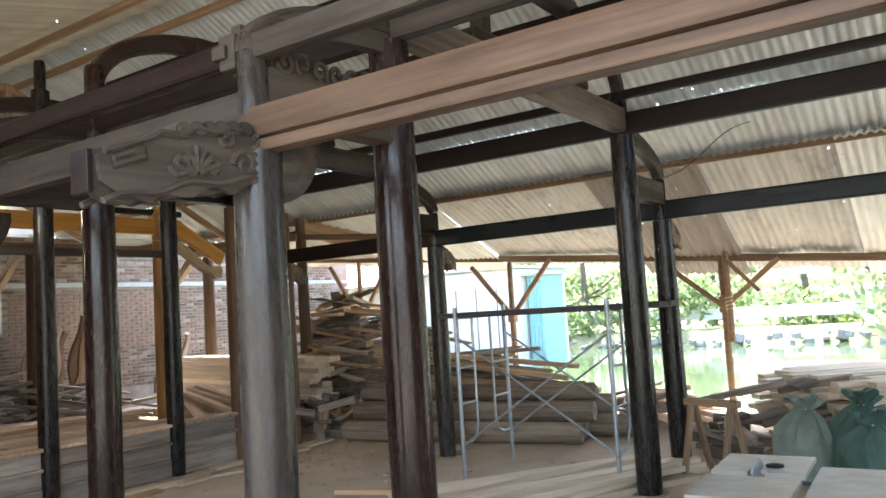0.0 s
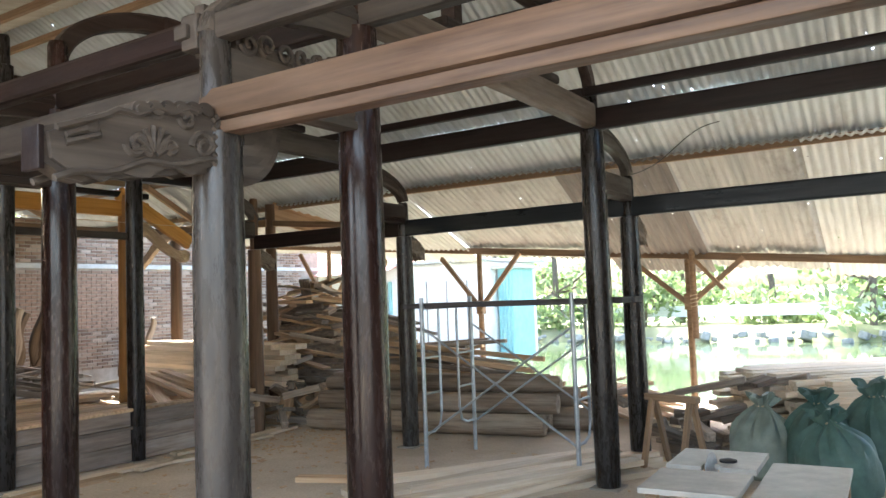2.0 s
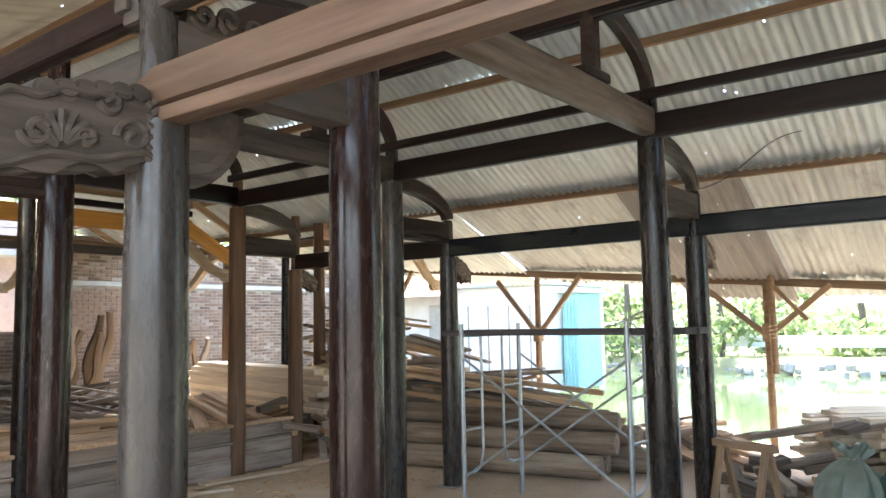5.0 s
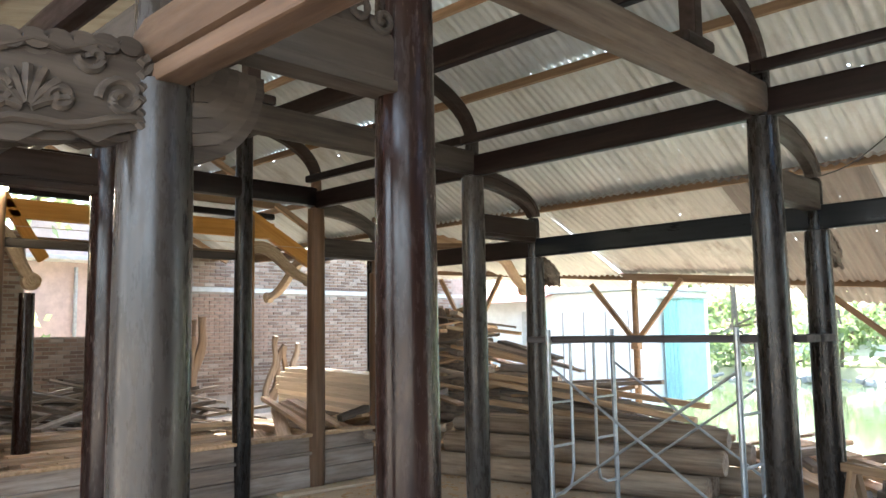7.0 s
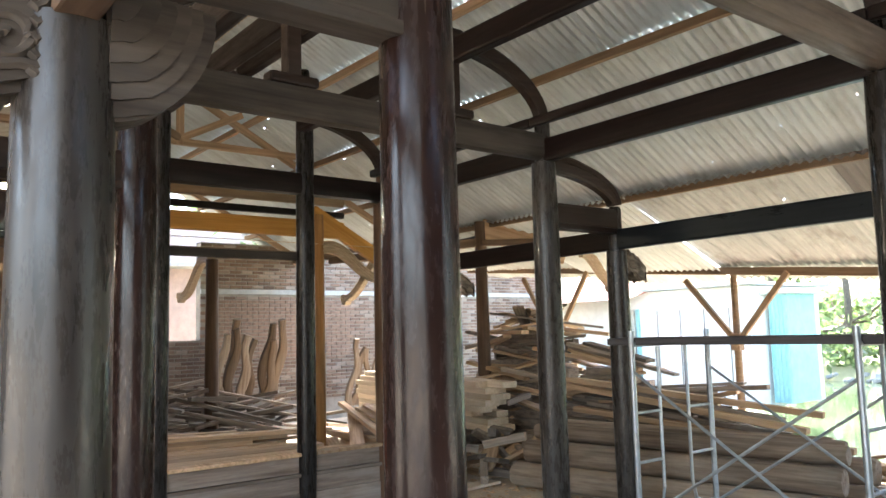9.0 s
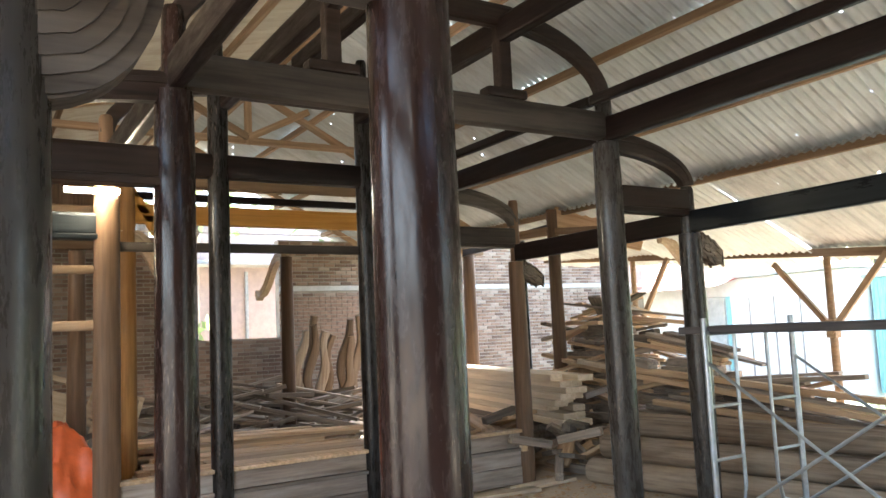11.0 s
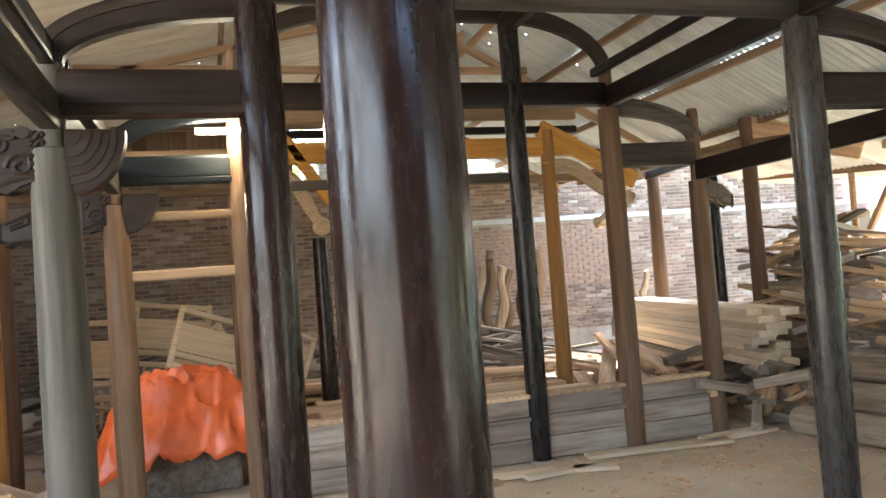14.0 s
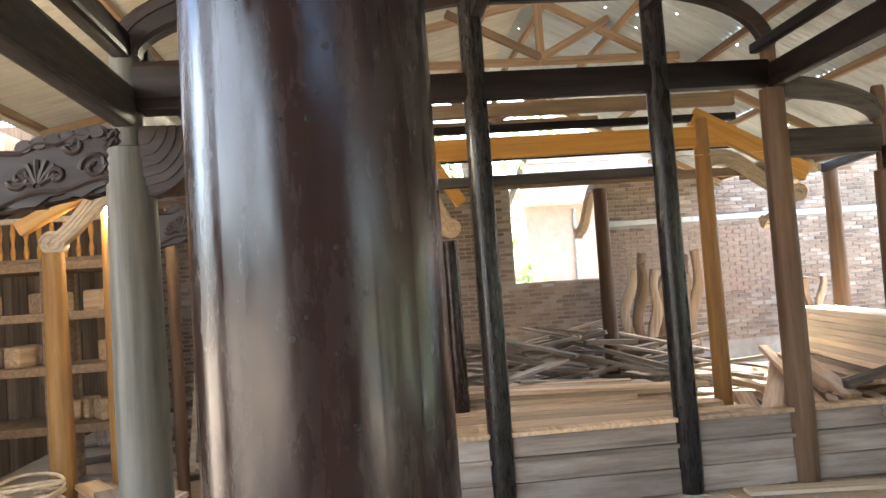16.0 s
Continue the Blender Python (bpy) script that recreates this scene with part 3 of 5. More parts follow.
def side_frame(x, side, mat):
    """The beams of one frame from an inner post out to the outer one and the eave bracket."""
    sgn = 1 if side == "D" else -1
    yi, yo = (YR["C"], YR["D"]) if side == "D" else (YR["B"], YR["A"])
    span = abs(yo - yi)
    m = pose(x, yi, 0, 0, 0, 90 * sgn)
    t = thing("porch_truss", "carved curved rafter over a short straight tie", "rafter", m, "porch rafters of the timber house")
    part("curved_rafter", arch(span, 0.3, 1.0, 0.09, 0.15), mat, t, "", pose(0, 0, 3.03))
    part("groove_moulding", arch(span, 0.3, 1.0, 0.105, 0.035), mat, t, "", pose(0, 0, 3.06))
    part("tie", box(span, 0.1, 0.19, 0.03, (span / 2, 0, 2.6)), mat, t)
    part("tie_lip", box(span - 0.1, 0.125, 0.045, 0.01, (span / 2, 0, 2.5)), mat, t)
    if side == "A" and x > -1:
        crest = bmesh.new()
        for k in range(7):
            c = 0.14 + (span - 0.28) * k / 6
            for s in (-1, 1):
                tube([(px, s * 0.045, pz) for px, pz in scroll(c, 2.73 + 0.015 * (k % 2), 0.05, 1.2, 1 if k % 2 else -1, k)], 0.013, 6, crest)
        box(span - 0.16, 0.07, 0.07, 0.02, (span / 2, 0, 2.715), crest)
        part("carved_crest", crest, mat, t, "carved leaf scrolls", None, True)
    e = thing("eave_bracket", "carved eave bracket with scrolls and leaves", "bracket", pose(x, yo, 0, 0, 0, 90 * sgn), "carved eave brackets")
    return t, e, span


def eave_bracket(e, length, h, mat):
    """A leaf-carved bracket that dips outwards, with a volute on the inner side of its post."""
    dip = 0.15
    o = [(0.0, 0.0), (0.0, h), (length * 0.35, h * 1.02 - dip * 0.2), (length * 0.7, h * 0.95 - dip * 0.6), (length, h * 0.82 - dip), (length * 0.98, h * 0.35 - dip),
         (length * 0.88, 0.0 - dip * 0.75)]
    o += [(length * q, -0.02 - 0.016 * abs(math.sin(q * 13)) - dip * q ** 1.5 * 0.8) for q in (0.8, 0.72, 0.64, 0.56, 0.48, 0.4, 0.32, 0.24, 0.16)]
    body = part("body", slab(o, 0.12, None, 0.02), mat, e, "", pose(0, 0, 2.19))

    def bend(ln):
        return [(px, pz + 2.19 - dip * (px / length) ** 1.5) for px, pz in ln]
    bm = bmesh.new()
    for s in (-1, 1):
        y = s * 0.062
        ls = [scroll(length * 0.16, h * 0.33, h * 0.26, 1.3), scroll(length * 0.26, h * 0.78, h * 0.16, 1.0, -1), scroll(length * 0.55, h * 0.42, h * 0.2, 1.3, -1), scroll(length * 0.36, h * 0.3, h * 0.15, 1.2)]
        for k in range(7):
            a = radians(25 + 22 * k)
            ls.append([(length * 0.46 + q * h * 0.45 * math.cos(a), h * 0.2 + q * h * 0.6 * math.sin(a) - 0.03 * q * q) for q in (0.1, 0.4, 0.7, 1.0)])
        ls.append([(length * 0.94, h * 0.78), (length * 0.74, h * 0.86), (length * 0.74, h * 0.6), (length * 0.9, h * 0.55), (length * 0.9, h * 0.66), (length * 0.8, h * 0.7)])
        ls.append([(length * (0.05 + 0.075 * k), h * (0.07 + 0.05 * math.sin(k * 1.3))) for k in range(13)])
        ls.append([(length * (0.2 + 0.05 * k), h * (0.9 + 0.05 * math.sin(k * 1.6))) for k in range(12)])
        for k in range(6):
            ls.append([(length * (0.03 + 0.015 * q), h * (0.1 + 0.15 * k + 0.07 * math.sin(q * 1.2))) for q in range(6)])
        relief([bend(ln) for ln in ls], y, 0.013, bm)
    part("end_face", box(0.02, 0.1, h * 0.62, 0.004, (length * 0.995, 0, 2.19 + h * 0.55 - dip)), M_BEAM_DARK, e, "dark sawn end grain")
    for k in range(6 if length > 0.5 else 0):
        c = length * (0.14 + 0.075 * k)
        lobe = [(c + 0.042 * math.cos(a * 0.45), h * 0.93 + 0.034 * math.sin(a * 0.45) - dip * (c / length) ** 1.5) for a in range(14)]
        part("leaf_lobe", slab(lobe, 0.145, None, 0.012), mat, body, "", None, True)
    part("carving", bm, mat, body, "raised scrolls and leaves", pose(0, 0, -2.19), True)
    for rr, ww in () if length < 0.5 else ((0.2, 0.11), (0.175, 0.125), (0.15, 0.138), (0.122, 0.15), (0.092, 0.162), (0.06, 0.172)):
        arc = [(-rr * math.sin(a * 0.1 * math.pi / 2) * 1.25 - 0.06, 2.41 - rr * 1.45 * math.cos(a * 0.1 * math.pi / 2)) for a in range(11)] + [(-0.06, 2.41)]
        part("volute_ring", slab(arc, ww, None, 0.008), mat, e)


for fi, x in enumerate(XF):
    for side in "AD":
        mat = M_CARVED if fi in (0, 1) else M_CARVED_DARK
        if fi == 3:
            mat = M_BEAM_BLUE if side == "A" else M_CARVED
        t, e, span = side_frame(x, side, mat)
        if side == "A":
            eave_bracket(e, 0.76, 0.23, M_CARVED if fi < 2 else M_CARVED_DARK)
        else:
            eave_bracket(e, 0.33, 0.17, M_SPAN)


def main_truss(x, mat, full):
    """The spanning beam of a frame with its short posts and bent rafters."""
    t = thing("main_truss", "heavy dusty spanning beam with short posts and bent rafters", "truss", pose(x, YR["B"], 0, 0, 0, 90), "main trusses of the timber house")
    L = YR["C"] - YR["B"]
    part("span_beam", box(L, 0.13, 0.22, 0.05, (L / 2, 0, 3.14)), mat, t, "", None, True)
    for s in (0, 1):
        xs = 0.95 if s == 0 else L - 0.95
        if not full:
            part("short_post", box(0.1, 0.1, 0.62, 0.012, (xs, 0, 3.56)), M_CARVED_DARK, t)
            part("post_foot", box(0.34, 0.13, 0.07, 0.02, (xs, 0, 3.28)), M_CARVED_DARK, t)
        turn = pose(xs, 0, 3.85, 0, 0, 0 if s else 180)
        part("bent_rafter", arch(0.95, 0.5, 1.0, 0.09, 0.13), M_CARVED_DARK, t, "", turn)
    part("top_beam", box(L - 1.7, 0.11, 0.16, 0.03, (L / 2, 0, 3.85)), M_CARVED_DARK, t)
    part("king_block", box(0.22, 0.1, 0.25, 0.02, (L / 2, 0, 4.02)), M_CARVED_DARK, t)
    return t


for fi, x in enumerate(XF):
    main_truss(x, (M_SPAN, M_SPAN, M_CARVED, M_BEAM_DARK)[fi], fi == 3)

# panelled low wall under the last frame
YS = [YR[k] for k in "BJKCD"]
for ya, yb in zip(YS, YS[1:]):
    t = thing("wainscot_panel", "dusty low panelled wall with ledge mouldings", "panel", pose(XF[3], (ya + yb) / 2, 0), "low wall panels between posts")
    w = yb - ya - 0.16
    part("base_board", box(0.05, w, 0.18, 0.006, (0, 0, 0.11)), M_PANEL, t)
    part("middle_board", box(0.035, w, 0.15, 0.004, (0, 0, 0.28)), M_PANEL, t)
    part("middle_rail", box(0.1, w, 0.035, 0.008, (0, 0, 0.37)), M_PANEL, t)
    part("upper_board", box(0.035, w, 0.15, 0.004, (0, 0, 0.465)), M_PANEL, t)
    part("top_rail", box(0.12, w, 0.035, 0.008, (0, 0, 0.56)), M_PLANK, t)

# ---- scaffold ----


SX0, SX1, SY0, SY1 = -1.86, -0.28, 3.27, 4.22
scaf = thing("scaffold", "grey steel ladder scaffold with crossed braces", "scaffold")
H_SC = 1.64
for x in (SX0, SX1):
    for y, s in ((SY0, 1), (SY1, -1)):
        part("upright", pipe((x, y, 0), (x, y, H_SC), 0.021, 12), M_STEEL, scaf, "", None, True)
        part("ladder_rail", tube([(x, y + s * 0.3, H_SC - 0.1), (x, y + s * 0.3, 0.5), (x, y + s * 0.26, 0.36), (x, y + s * 0.15, 0.32), (x, y, 0.32)], 0.014), M_STEEL, scaf, "", None, True)
        for z in (0.7, 1.05):
            part("rung", pipe((x, y, z), (x, y + s * 0.3, z), 0.012), M_STEEL, scaf)
    part("head_bar", pipe((x, SY0, H_SC - 0.1), (x, SY1, H_SC - 0.1), 0.018), M_STEEL, scaf)
for y in (SY0, SY1):
    part("cross_rod", pipe((SX0, y, 1.35), (SX1, y, 0.3), 0.011), M_STEEL, scaf)
    part("cross_rod", pipe((SX0, y + 0.012, 0.3), (SX1, y + 0.012, 1.35), 0.011), M_STEEL, scaf)
for k, (y, z) in enumerate(((SY0 + 0.15, 1.56), (SY0 + 0.45, 1.56))):
    timber("scaffold_board", (SX0 - 0.25, y, z), (SX1 + 0.45, y, z), 0.24, 0.05, M_PLANKDARK, "dark scaffold board laid across the frames", "board", "scaffold boards")

# ---- logs ----
LEVEL = {}
CELL = 0.07
LOGS = ((0, 0.13, 0.13), (0.28, 0.14, 0.14), (0.57, 0.14, 0.14), (0.85, 0.14, 0.14), (0.14, 0.36, 0.125), (0.42, 0.375, 0.12), (0.71, 0.37, 0.125),
        (0.27, 0.565, 0.085), (0.47, 0.57, 0.08), (0.66, 0.57, 0.085))
for k, (dy, z, r) in enumerate(LOGS):
    sh, turn = 0.4 * noise.noise((k * 3.1, 0.5, 0)), 0.12 * noise.noise((k * 1.7, 4.5, 0))
    m, length = along((-4.5 + sh, 4.6 + dy, z), (-1.4 + sh * 1.5, 5.12 + dy + turn * (z > 0.5), z))
    prof = [(r * 0.9, 0), (r, 0.035), (r * 1.0, length * 0.3), (r * 0.97, length * 0.6), (r * 0.95, length - 0.035), (r * 0.86, length)]
    ob = part("log", lathe(prof, 22, None, 0.09, k), M_LOG, None, "", m @ pose(0, 0, 0, 0, 90, 0), True)
    tagged(ob, "dusty peeled log in the stack", "log", "stacked logs")
    for i in range(49):
        q = m @ Vector((length * i / 48, 0, 0))
        for w in (-r * 0.6, 0.0, r * 0.6):
            key = (round(q.x / CELL), round((q.y + w) / CELL))
            LEVEL[key] = max(LEVEL.get(key, 0.0), z + r * 0.9)


# ---- lumber ----
rng = random.Random(5)


def lay(name, me, x, y, yaw, label, group, cap=9.0, floor=0.0, cat="plank"):
    """Drops a board so that it lies on what is already there."""
    l, w, h = me["size"]
    a = radians(yaw)
    ux, uy = math.cos(a), math.sin(a)
    n = max(int(l / CELL), 3)
    cells = []
    for i in range(n + 1):
        s = (i / n - 0.5) * l
        hi = floor
        keys = set()
        for q in (-0.4, 0.0, 0.4):
            px, py = x + ux * s - uy * q * w, y + uy * s + ux * q * w
            keys.add((round(px / CELL), round(py / CELL)))
        for k in keys:
            hi = max(hi, LEVEL.get(k, floor))
        cells.append((s, hi, keys))
    left = max((c for c in cells if c[0] <= -0.1 * l), key=lambda c: c[1])
    right = max((c for c in cells if c[0] >= 0.1 * l), key=lambda c: c[1])
    g = (right[1] - left[1]) / (right[0] - left[0])
    g = max(-0.22, min(0.22, g))
    b = max(hi - g * s for s, hi, _ in cells)
    if b + h > cap:
        return None
    for s, _, keys in cells:
        for k in keys:
            LEVEL[k] = max(LEVEL.get(k, floor), b + g * s + h * 0.97)
    tilt = -math.degrees(math.atan(g))
    m = Matrix.Translation((x, y, b + h * 0.48)) @ pose(0, 0, 0, 0, 0, yaw) @ pose(0, 0, 0, 0, tilt, 0)
    return tagged(share(name, me, None, m), label, cat, group)


def plank_mesh(name, l, w, h, mat):
    me = mesh_of(name, box(l, w, h, min(w, h) * 0.12), mat)
    me["size"] = (l, w, h)
    return me


PLANKS = [plank_mesh("plank", l, w, h, M_PLANK) for l, w, h in ((2.6, 0.18, 0.04), (2.2, 0.15, 0.04), (1.8, 0.2, 0.04), (2.9, 0.1, 0.06))]
SHORTS = [plank_mesh("plank", l, w, h, M_PLANK) for l, w, h in ((1.3, 0.18, 0.035), (1.0, 0.13, 0.05), (0.8, 0.2, 0.03))]
PALES = [plank_mesh("pale_plank", l, w, h, M_PALE) for l, w, h in ((2.8, 0.2, 0.05), (2.5, 0.16, 0.05), (2.7, 0.12, 0.05))]
SCRAPS = [plank_mesh("scrap_board", l, w, h, M_SCRAP) for l, w, h in ((1.6, 0.12, 0.03), (1.1, 0.16, 0.04), (2.0, 0.08, 0.05), (0.7, 0.14, 0.06))]
CHUNKS = [plank_mesh("offcut", l, w, h, M_SCRAP) for l, w, h in ((0.3, 0.14, 0.1), (0.42, 0.1, 0.08), (0.24, 0.2, 0.05), (0.5, 0.09, 0.09))]


def heap(meshes, n, cx, cy, sx, sy, yaw, spread, label, group, name, cap=0.9):
    """Loose boards dropped round a middle, no higher than a mound of that height."""
    for _ in range(n):
        u, v = max(-1.6, min(1.6, rng.gauss(0, 0.7))), max(-1.6, min(1.6, rng.gauss(0, 0.7)))
        lay(name, rng.choice(meshes), cx + u * sx, cy + v * sy, yaw + rng.gauss(0, spread), label, group, cap * (1 - 0.6 * min(1.0, (u * u + v * v) / 2.5)))


def stack(meshes, cx, cy, yaw, rows, layers, w, label, group, name, jig=0.12, spread=1.2):
    """Boards of one thickness stacked flat in layers."""
    a = radians(yaw)
    for j in range(layers):
        for i in range(rows):
            off = (i - (rows - 1) / 2) * w + rng.uniform(-0.01, 0.01)
            d = rng.uniform(-jig, jig)
            me = rng.choice(meshes)
            h = me["size"][2]
            x, y = cx - math.sin(a) * off + d * math.cos(a), cy + math.cos(a) * off + d * math.sin(a)
            tagged(share(name, me, None, pose(x, y, h * (j + 0.5), 0, 0, yaw + rng.gauss(0, spread))), label, "plank", group)
            top = h * (j + 1)
            for k in range(-18, 19):
                for q in (-0.06, 0.0, 0.06):
                    s = k / 18 * me["size"][0] / 2
                    key = (round((x + math.cos(a) * s - math.sin(a) * q) / CELL), round((y + math.sin(a) * s + math.cos(a) * q) / CELL))
                    LEVEL[key] = max(LEVEL.get(key, 0.0), top)


stack(PLANKS[:3], -6.1, 1.75, 84, 8, 12, 0.21, "sawn plank in the stack behind the low wall", "planks behind the low wall", "plank", 0.2, 2.5)
stack(PLANKS[:3], -7.7, 1.6, 80, 6, 12, 0.21, "sawn plank in the stack behind the low wall", "planks behind the low wall", "plank", 0.25, 4)
heap(PLANKS, 60, -6.9, 1.8, 0.5, 0.5, 82, 7, "loose sawn plank on top of the stack", "planks behind the low wall", "plank", 0.62)
heap(SCRAPS, 150, -9.7, 2.4, 0.9, 2.2, 75, 25, "grey scrap board in a loose heap", "scrap heap", "scrap_board", 0.95)
heap(SCRAPS, 60, -9.0, -1.6, 1.0, 1.3, 60, 40, "grey scrap board in a loose heap", "scrap heap", "scrap_board")
LONGS = [plank_mesh("pale_plank", l, w, h, M_PALE) for l, w, h in ((4.3, 0.2, 0.075), (4.0, 0.17, 0.075), (4.4, 0.18, 0.075))]
# darker recessed boards stand in for the shaded void low in the stack
UNDER = [plank_mesh("old_board", l, w, h, M_SCRAP) for l, w, h in ((3.6, 0.18, 0.075), (3.3, 0.2, 0.075))]
SX, SY, SYAW = -7.5, 5.62, 168.7
for layer in range(14):
    for row in range(2):
        me = rng.choice(UNDER if layer < 6 else LONGS)
        back = 0.55 if layer < 6 else 0.0
        a = radians(SYAW)
        d = rng.uniform(-0.12, 0.16) + back + 0.03 * (13 - layer) * (layer > 6)
        off = (0.5 - row) * 0.205 + rng.uniform(-0.015, 0.03)
        x, y = SX + math.cos(a) * d - math.sin(a) * off, SY + math.sin(a) * d + math.cos(a) * off
        tagged(share(me.name.split(".")[0], me, None, pose(x, y, 0.075 * (layer + 0.5), 0, 0, SYAW + rng.gauss(0, 0.5))),
               "darker board filling the shaded void low in the timber stack" if layer < 6 else "pale squared timber in the stack", "plank", "pale timber stack")
        for k in range(-30, 31):
            q = k / 30 * me["size"][0] / 2
            for w in (-0.07, 0.0, 0.07):
                key = (round((x + math.cos(a) * q - math.sin(a) * w) / CELL), round((y + math.sin(a) * q + math.cos(a) * w) / CELL))
                LEVEL[key] = max(LEVEL.get(key, 0.0), 0.075 * (layer + 1))
heap(SHORTS + PLANKS, 90, -6.5, 4.25, 0.75, 0.4, 166, 10, "sawn plank on the loose pile", "loose planks", "plank", 0.66)
heap(SCRAPS[:2] + SCRAPS[3:] + SHORTS + CHUNKS[1:2], 340, -6.3, 6.7, 0.85, 0.7, 25, 40, "old board in the tall timber heap", "tall timber heap", "old_board", 1.95)
heap(SHORTS, 110, -6.6, 6.9, 0.5, 0.35, 25, 30, "old board in the tall timber heap", "tall timber heap", "old_board", 1.95)
heap(SCRAPS + SHORTS, 150, -3.7, 6.35, 0.7, 0.4, 10, 9, "old board laid behind the logs", "boards behind the logs", "old_board", 1.0)
for k in range(13):
    q = random.Random(k + 77)
    l = q.uniform(0.35, 0.75)
    path = [(l * (i / 6 - 0.5), 0.05 * math.sin(i * 0.5 + k)) for i in range(7)]
    ob = part("bark_slab", sweep(path, [0.16 + 0.05 * math.sin(i + k) for i in range(7)], [0.05] * 7), M_LOG if k % 3 else M_PLANK, None, "",
              pose(-5.15 + q.gauss(0, 0.22), 4.85 + q.gauss(0, 0.25), 0.12 + 0.026 * k, q.uniform(-25, 25), q.uniform(-38, 38), q.uniform(0, 180)), True)
    tagged(ob, "rough curved slab offcut with bark in a heap", "offcut", "slab offcuts beside the logs")
heap(CHUNKS, 8, -5.0, 4.6, 0.3, 0.25, 0, 60, "short offcut on the earth floor", "offcuts", "offcut", 0.3)
heap(SCRAPS[:2] + SHORTS, 130, -4.75, 6.45, 0.5, 0.32, 8, 9, "old board on the sloping timber heap", "boards behind the logs", "old_board", 1.45)
heap(SCRAPS[:1] + SCRAPS[2:3] + PLANKS[3:], 40, -3.2, 5.75, 0.5, 0.3, 9, 4, "long old board laid on the logs", "boards on the logs", "old_board", 1.0)
heap(SHORTS + CHUNKS, 50, -1.2, 6.6, 0.7, 0.5, 20, 40, "broken board by the pond edge", "offcuts by the pond", "offcut", 0.5)
stack(PALES, 1.9, 6.7, 42, 9, 14, 0.215, "pale plank in the stack by the pond", "pale planks by the pond", "pale_plank", 0.3, 2)
heap(CHUNKS + SCRAPS[3:], 130, 0.75, 5.3, 0.6, 0.5, 0, 90, "short dark offcut in the heap", "offcuts by the pond", "offcut", 0.75)
stack(PALES[:2], -0.75, 2.95, 62, 4, 3, 0.215, "plank lying on the floor", "planks on the floor", "plank", 0.25, 4)
for x, y, yaw in ((-4.5, 1.1, 92), (-2.2, 2.5, 20)):
    lay("offcut_board", rng.choice(SHORTS), x, y, yaw, "short board on the earth floor", "boards on the floor")
for k in range(7):
    lay("offcut", rng.choice(CHUNKS), -4.7 + rng.gauss(0, 0.4), 4.4 + rng.gauss(0, 0.5), rng.uniform(0, 180), "small offcut on the earth floor", "offcuts")

bm = bmesh.new()
for k in range(900):
    q = random.Random(k + 3000)
    x, y = (q.gauss(-4.6, 0.9), q.gauss(4.0, 0.8)) if k % 2 else (q.uniform(-5.0, 2.5), q.uniform(-2.8, 4.2))
    a = q.uniform(0.008, 0.035)
    box(a * 2.2, a, 0.008, 0, (0, 0, 0), bm, pose(x, y, 0.008 + ground_height(x, y), q.uniform(-12, 12), q.uniform(-12, 12), q.uniform(0, 180)))
tagged(part("wood_chips", bm, M_PLANK), "scattered wood chips on the earth floor", "wood chips", "", "stuff")

for x, y, yaw, l, w in ((-4.72, 3.3, 82, 1.3, 0.16), (-4.78, 4.15, 95, 0.75, 0.2), (-4.5, 2.3, 96, 0.7, 0.12), (-4.62, 1.5, 86, 1.5, 0.12), (-4.45, 2.55, 70, 0.35, 0.14)):
    me = plank_mesh("pale_board", l, w, 0.03, M_PALE)
    tagged(share("pale_board", me, None, pose(x, y, 0.024, 0, 0, yaw)), "pale sawn board lying at the post feet", "plank", "boards at the post feet")



def packed_core(cx, cy, sx, sy, top, yaw, seed):
    """Old boards packed inside a heap, layer on layer, smaller towards the top."""
    q, bm = random.Random(seed), bmesh.new()
    layers = int(top / 0.09)
    for j in range(layers):
        f = 1 - 0.75 * (j / layers) ** 1.3
        for i in range(max(3, int(2 * sy * f / 0.16))):
            l = 2 * sx * f * q.uniform(0.75, 1.05)
            a = radians(yaw)
            off = q.uniform(-1, 1) * sy * f
            m = pose(cx - math.sin(a) * off + q.gauss(0, 0.06), cy + math.cos(a) * off, 0.045 + 0.09 * j, q.uniform(-5, 5), q.uniform(-2, 2), yaw + q.gauss(0, 7))
            box(l, q.uniform(0.12, 0.24), 0.085, 0, (0, 0, 0), bm, m)
    tagged(part("packed_boards", bm, M_SCRAP), "old boards packed inside the timber heap", "boards", "", "stuff")


packed_core(-6.6, 6.9, 1.0, 0.75, 1.75, 25, 1)
packed_core(-4.8, 6.6, 0.9, 0.5, 1.2, 8, 2)
packed_core(-3.6, 6.5, 0.9, 0.45, 0.75, 8, 3)
# ---- brick wall at the back ----
WALL_TOP = 3.45
OPEN = (2.45, 4.03, 1.64, 3.45)        # y0, y1, z0, z1 of the opening
bm = bmesh.new()
box(0.22, OPEN[0] + 14, WALL_TOP, 0, (WALL_X, (OPEN[0] - 14) / 2, WALL_TOP / 2), bm)
box(0.22, OPEN[1] - OPEN[0], OPEN[2], 0, (WALL_X, (OPEN[0] + OPEN[1]) / 2, OPEN[2] / 2), bm)
box(0.22, 13.5 - OPEN[1], WALL_TOP, 0, (WALL_X, (OPEN[1] + 13.5) / 2, WALL_TOP / 2), bm)
structure("wall_back", bm, M_MORTAR, "old brick wall with sandy joints")
bm = bmesh.new()
box(0.06, 13.0, 1.3, 0, (WALL_X, -5.3, WALL_TOP + 0.65), bm)
upper = structure("wall_upper", bm, M_TRUSS_UP, "old boards closing the gable above the brick wall")
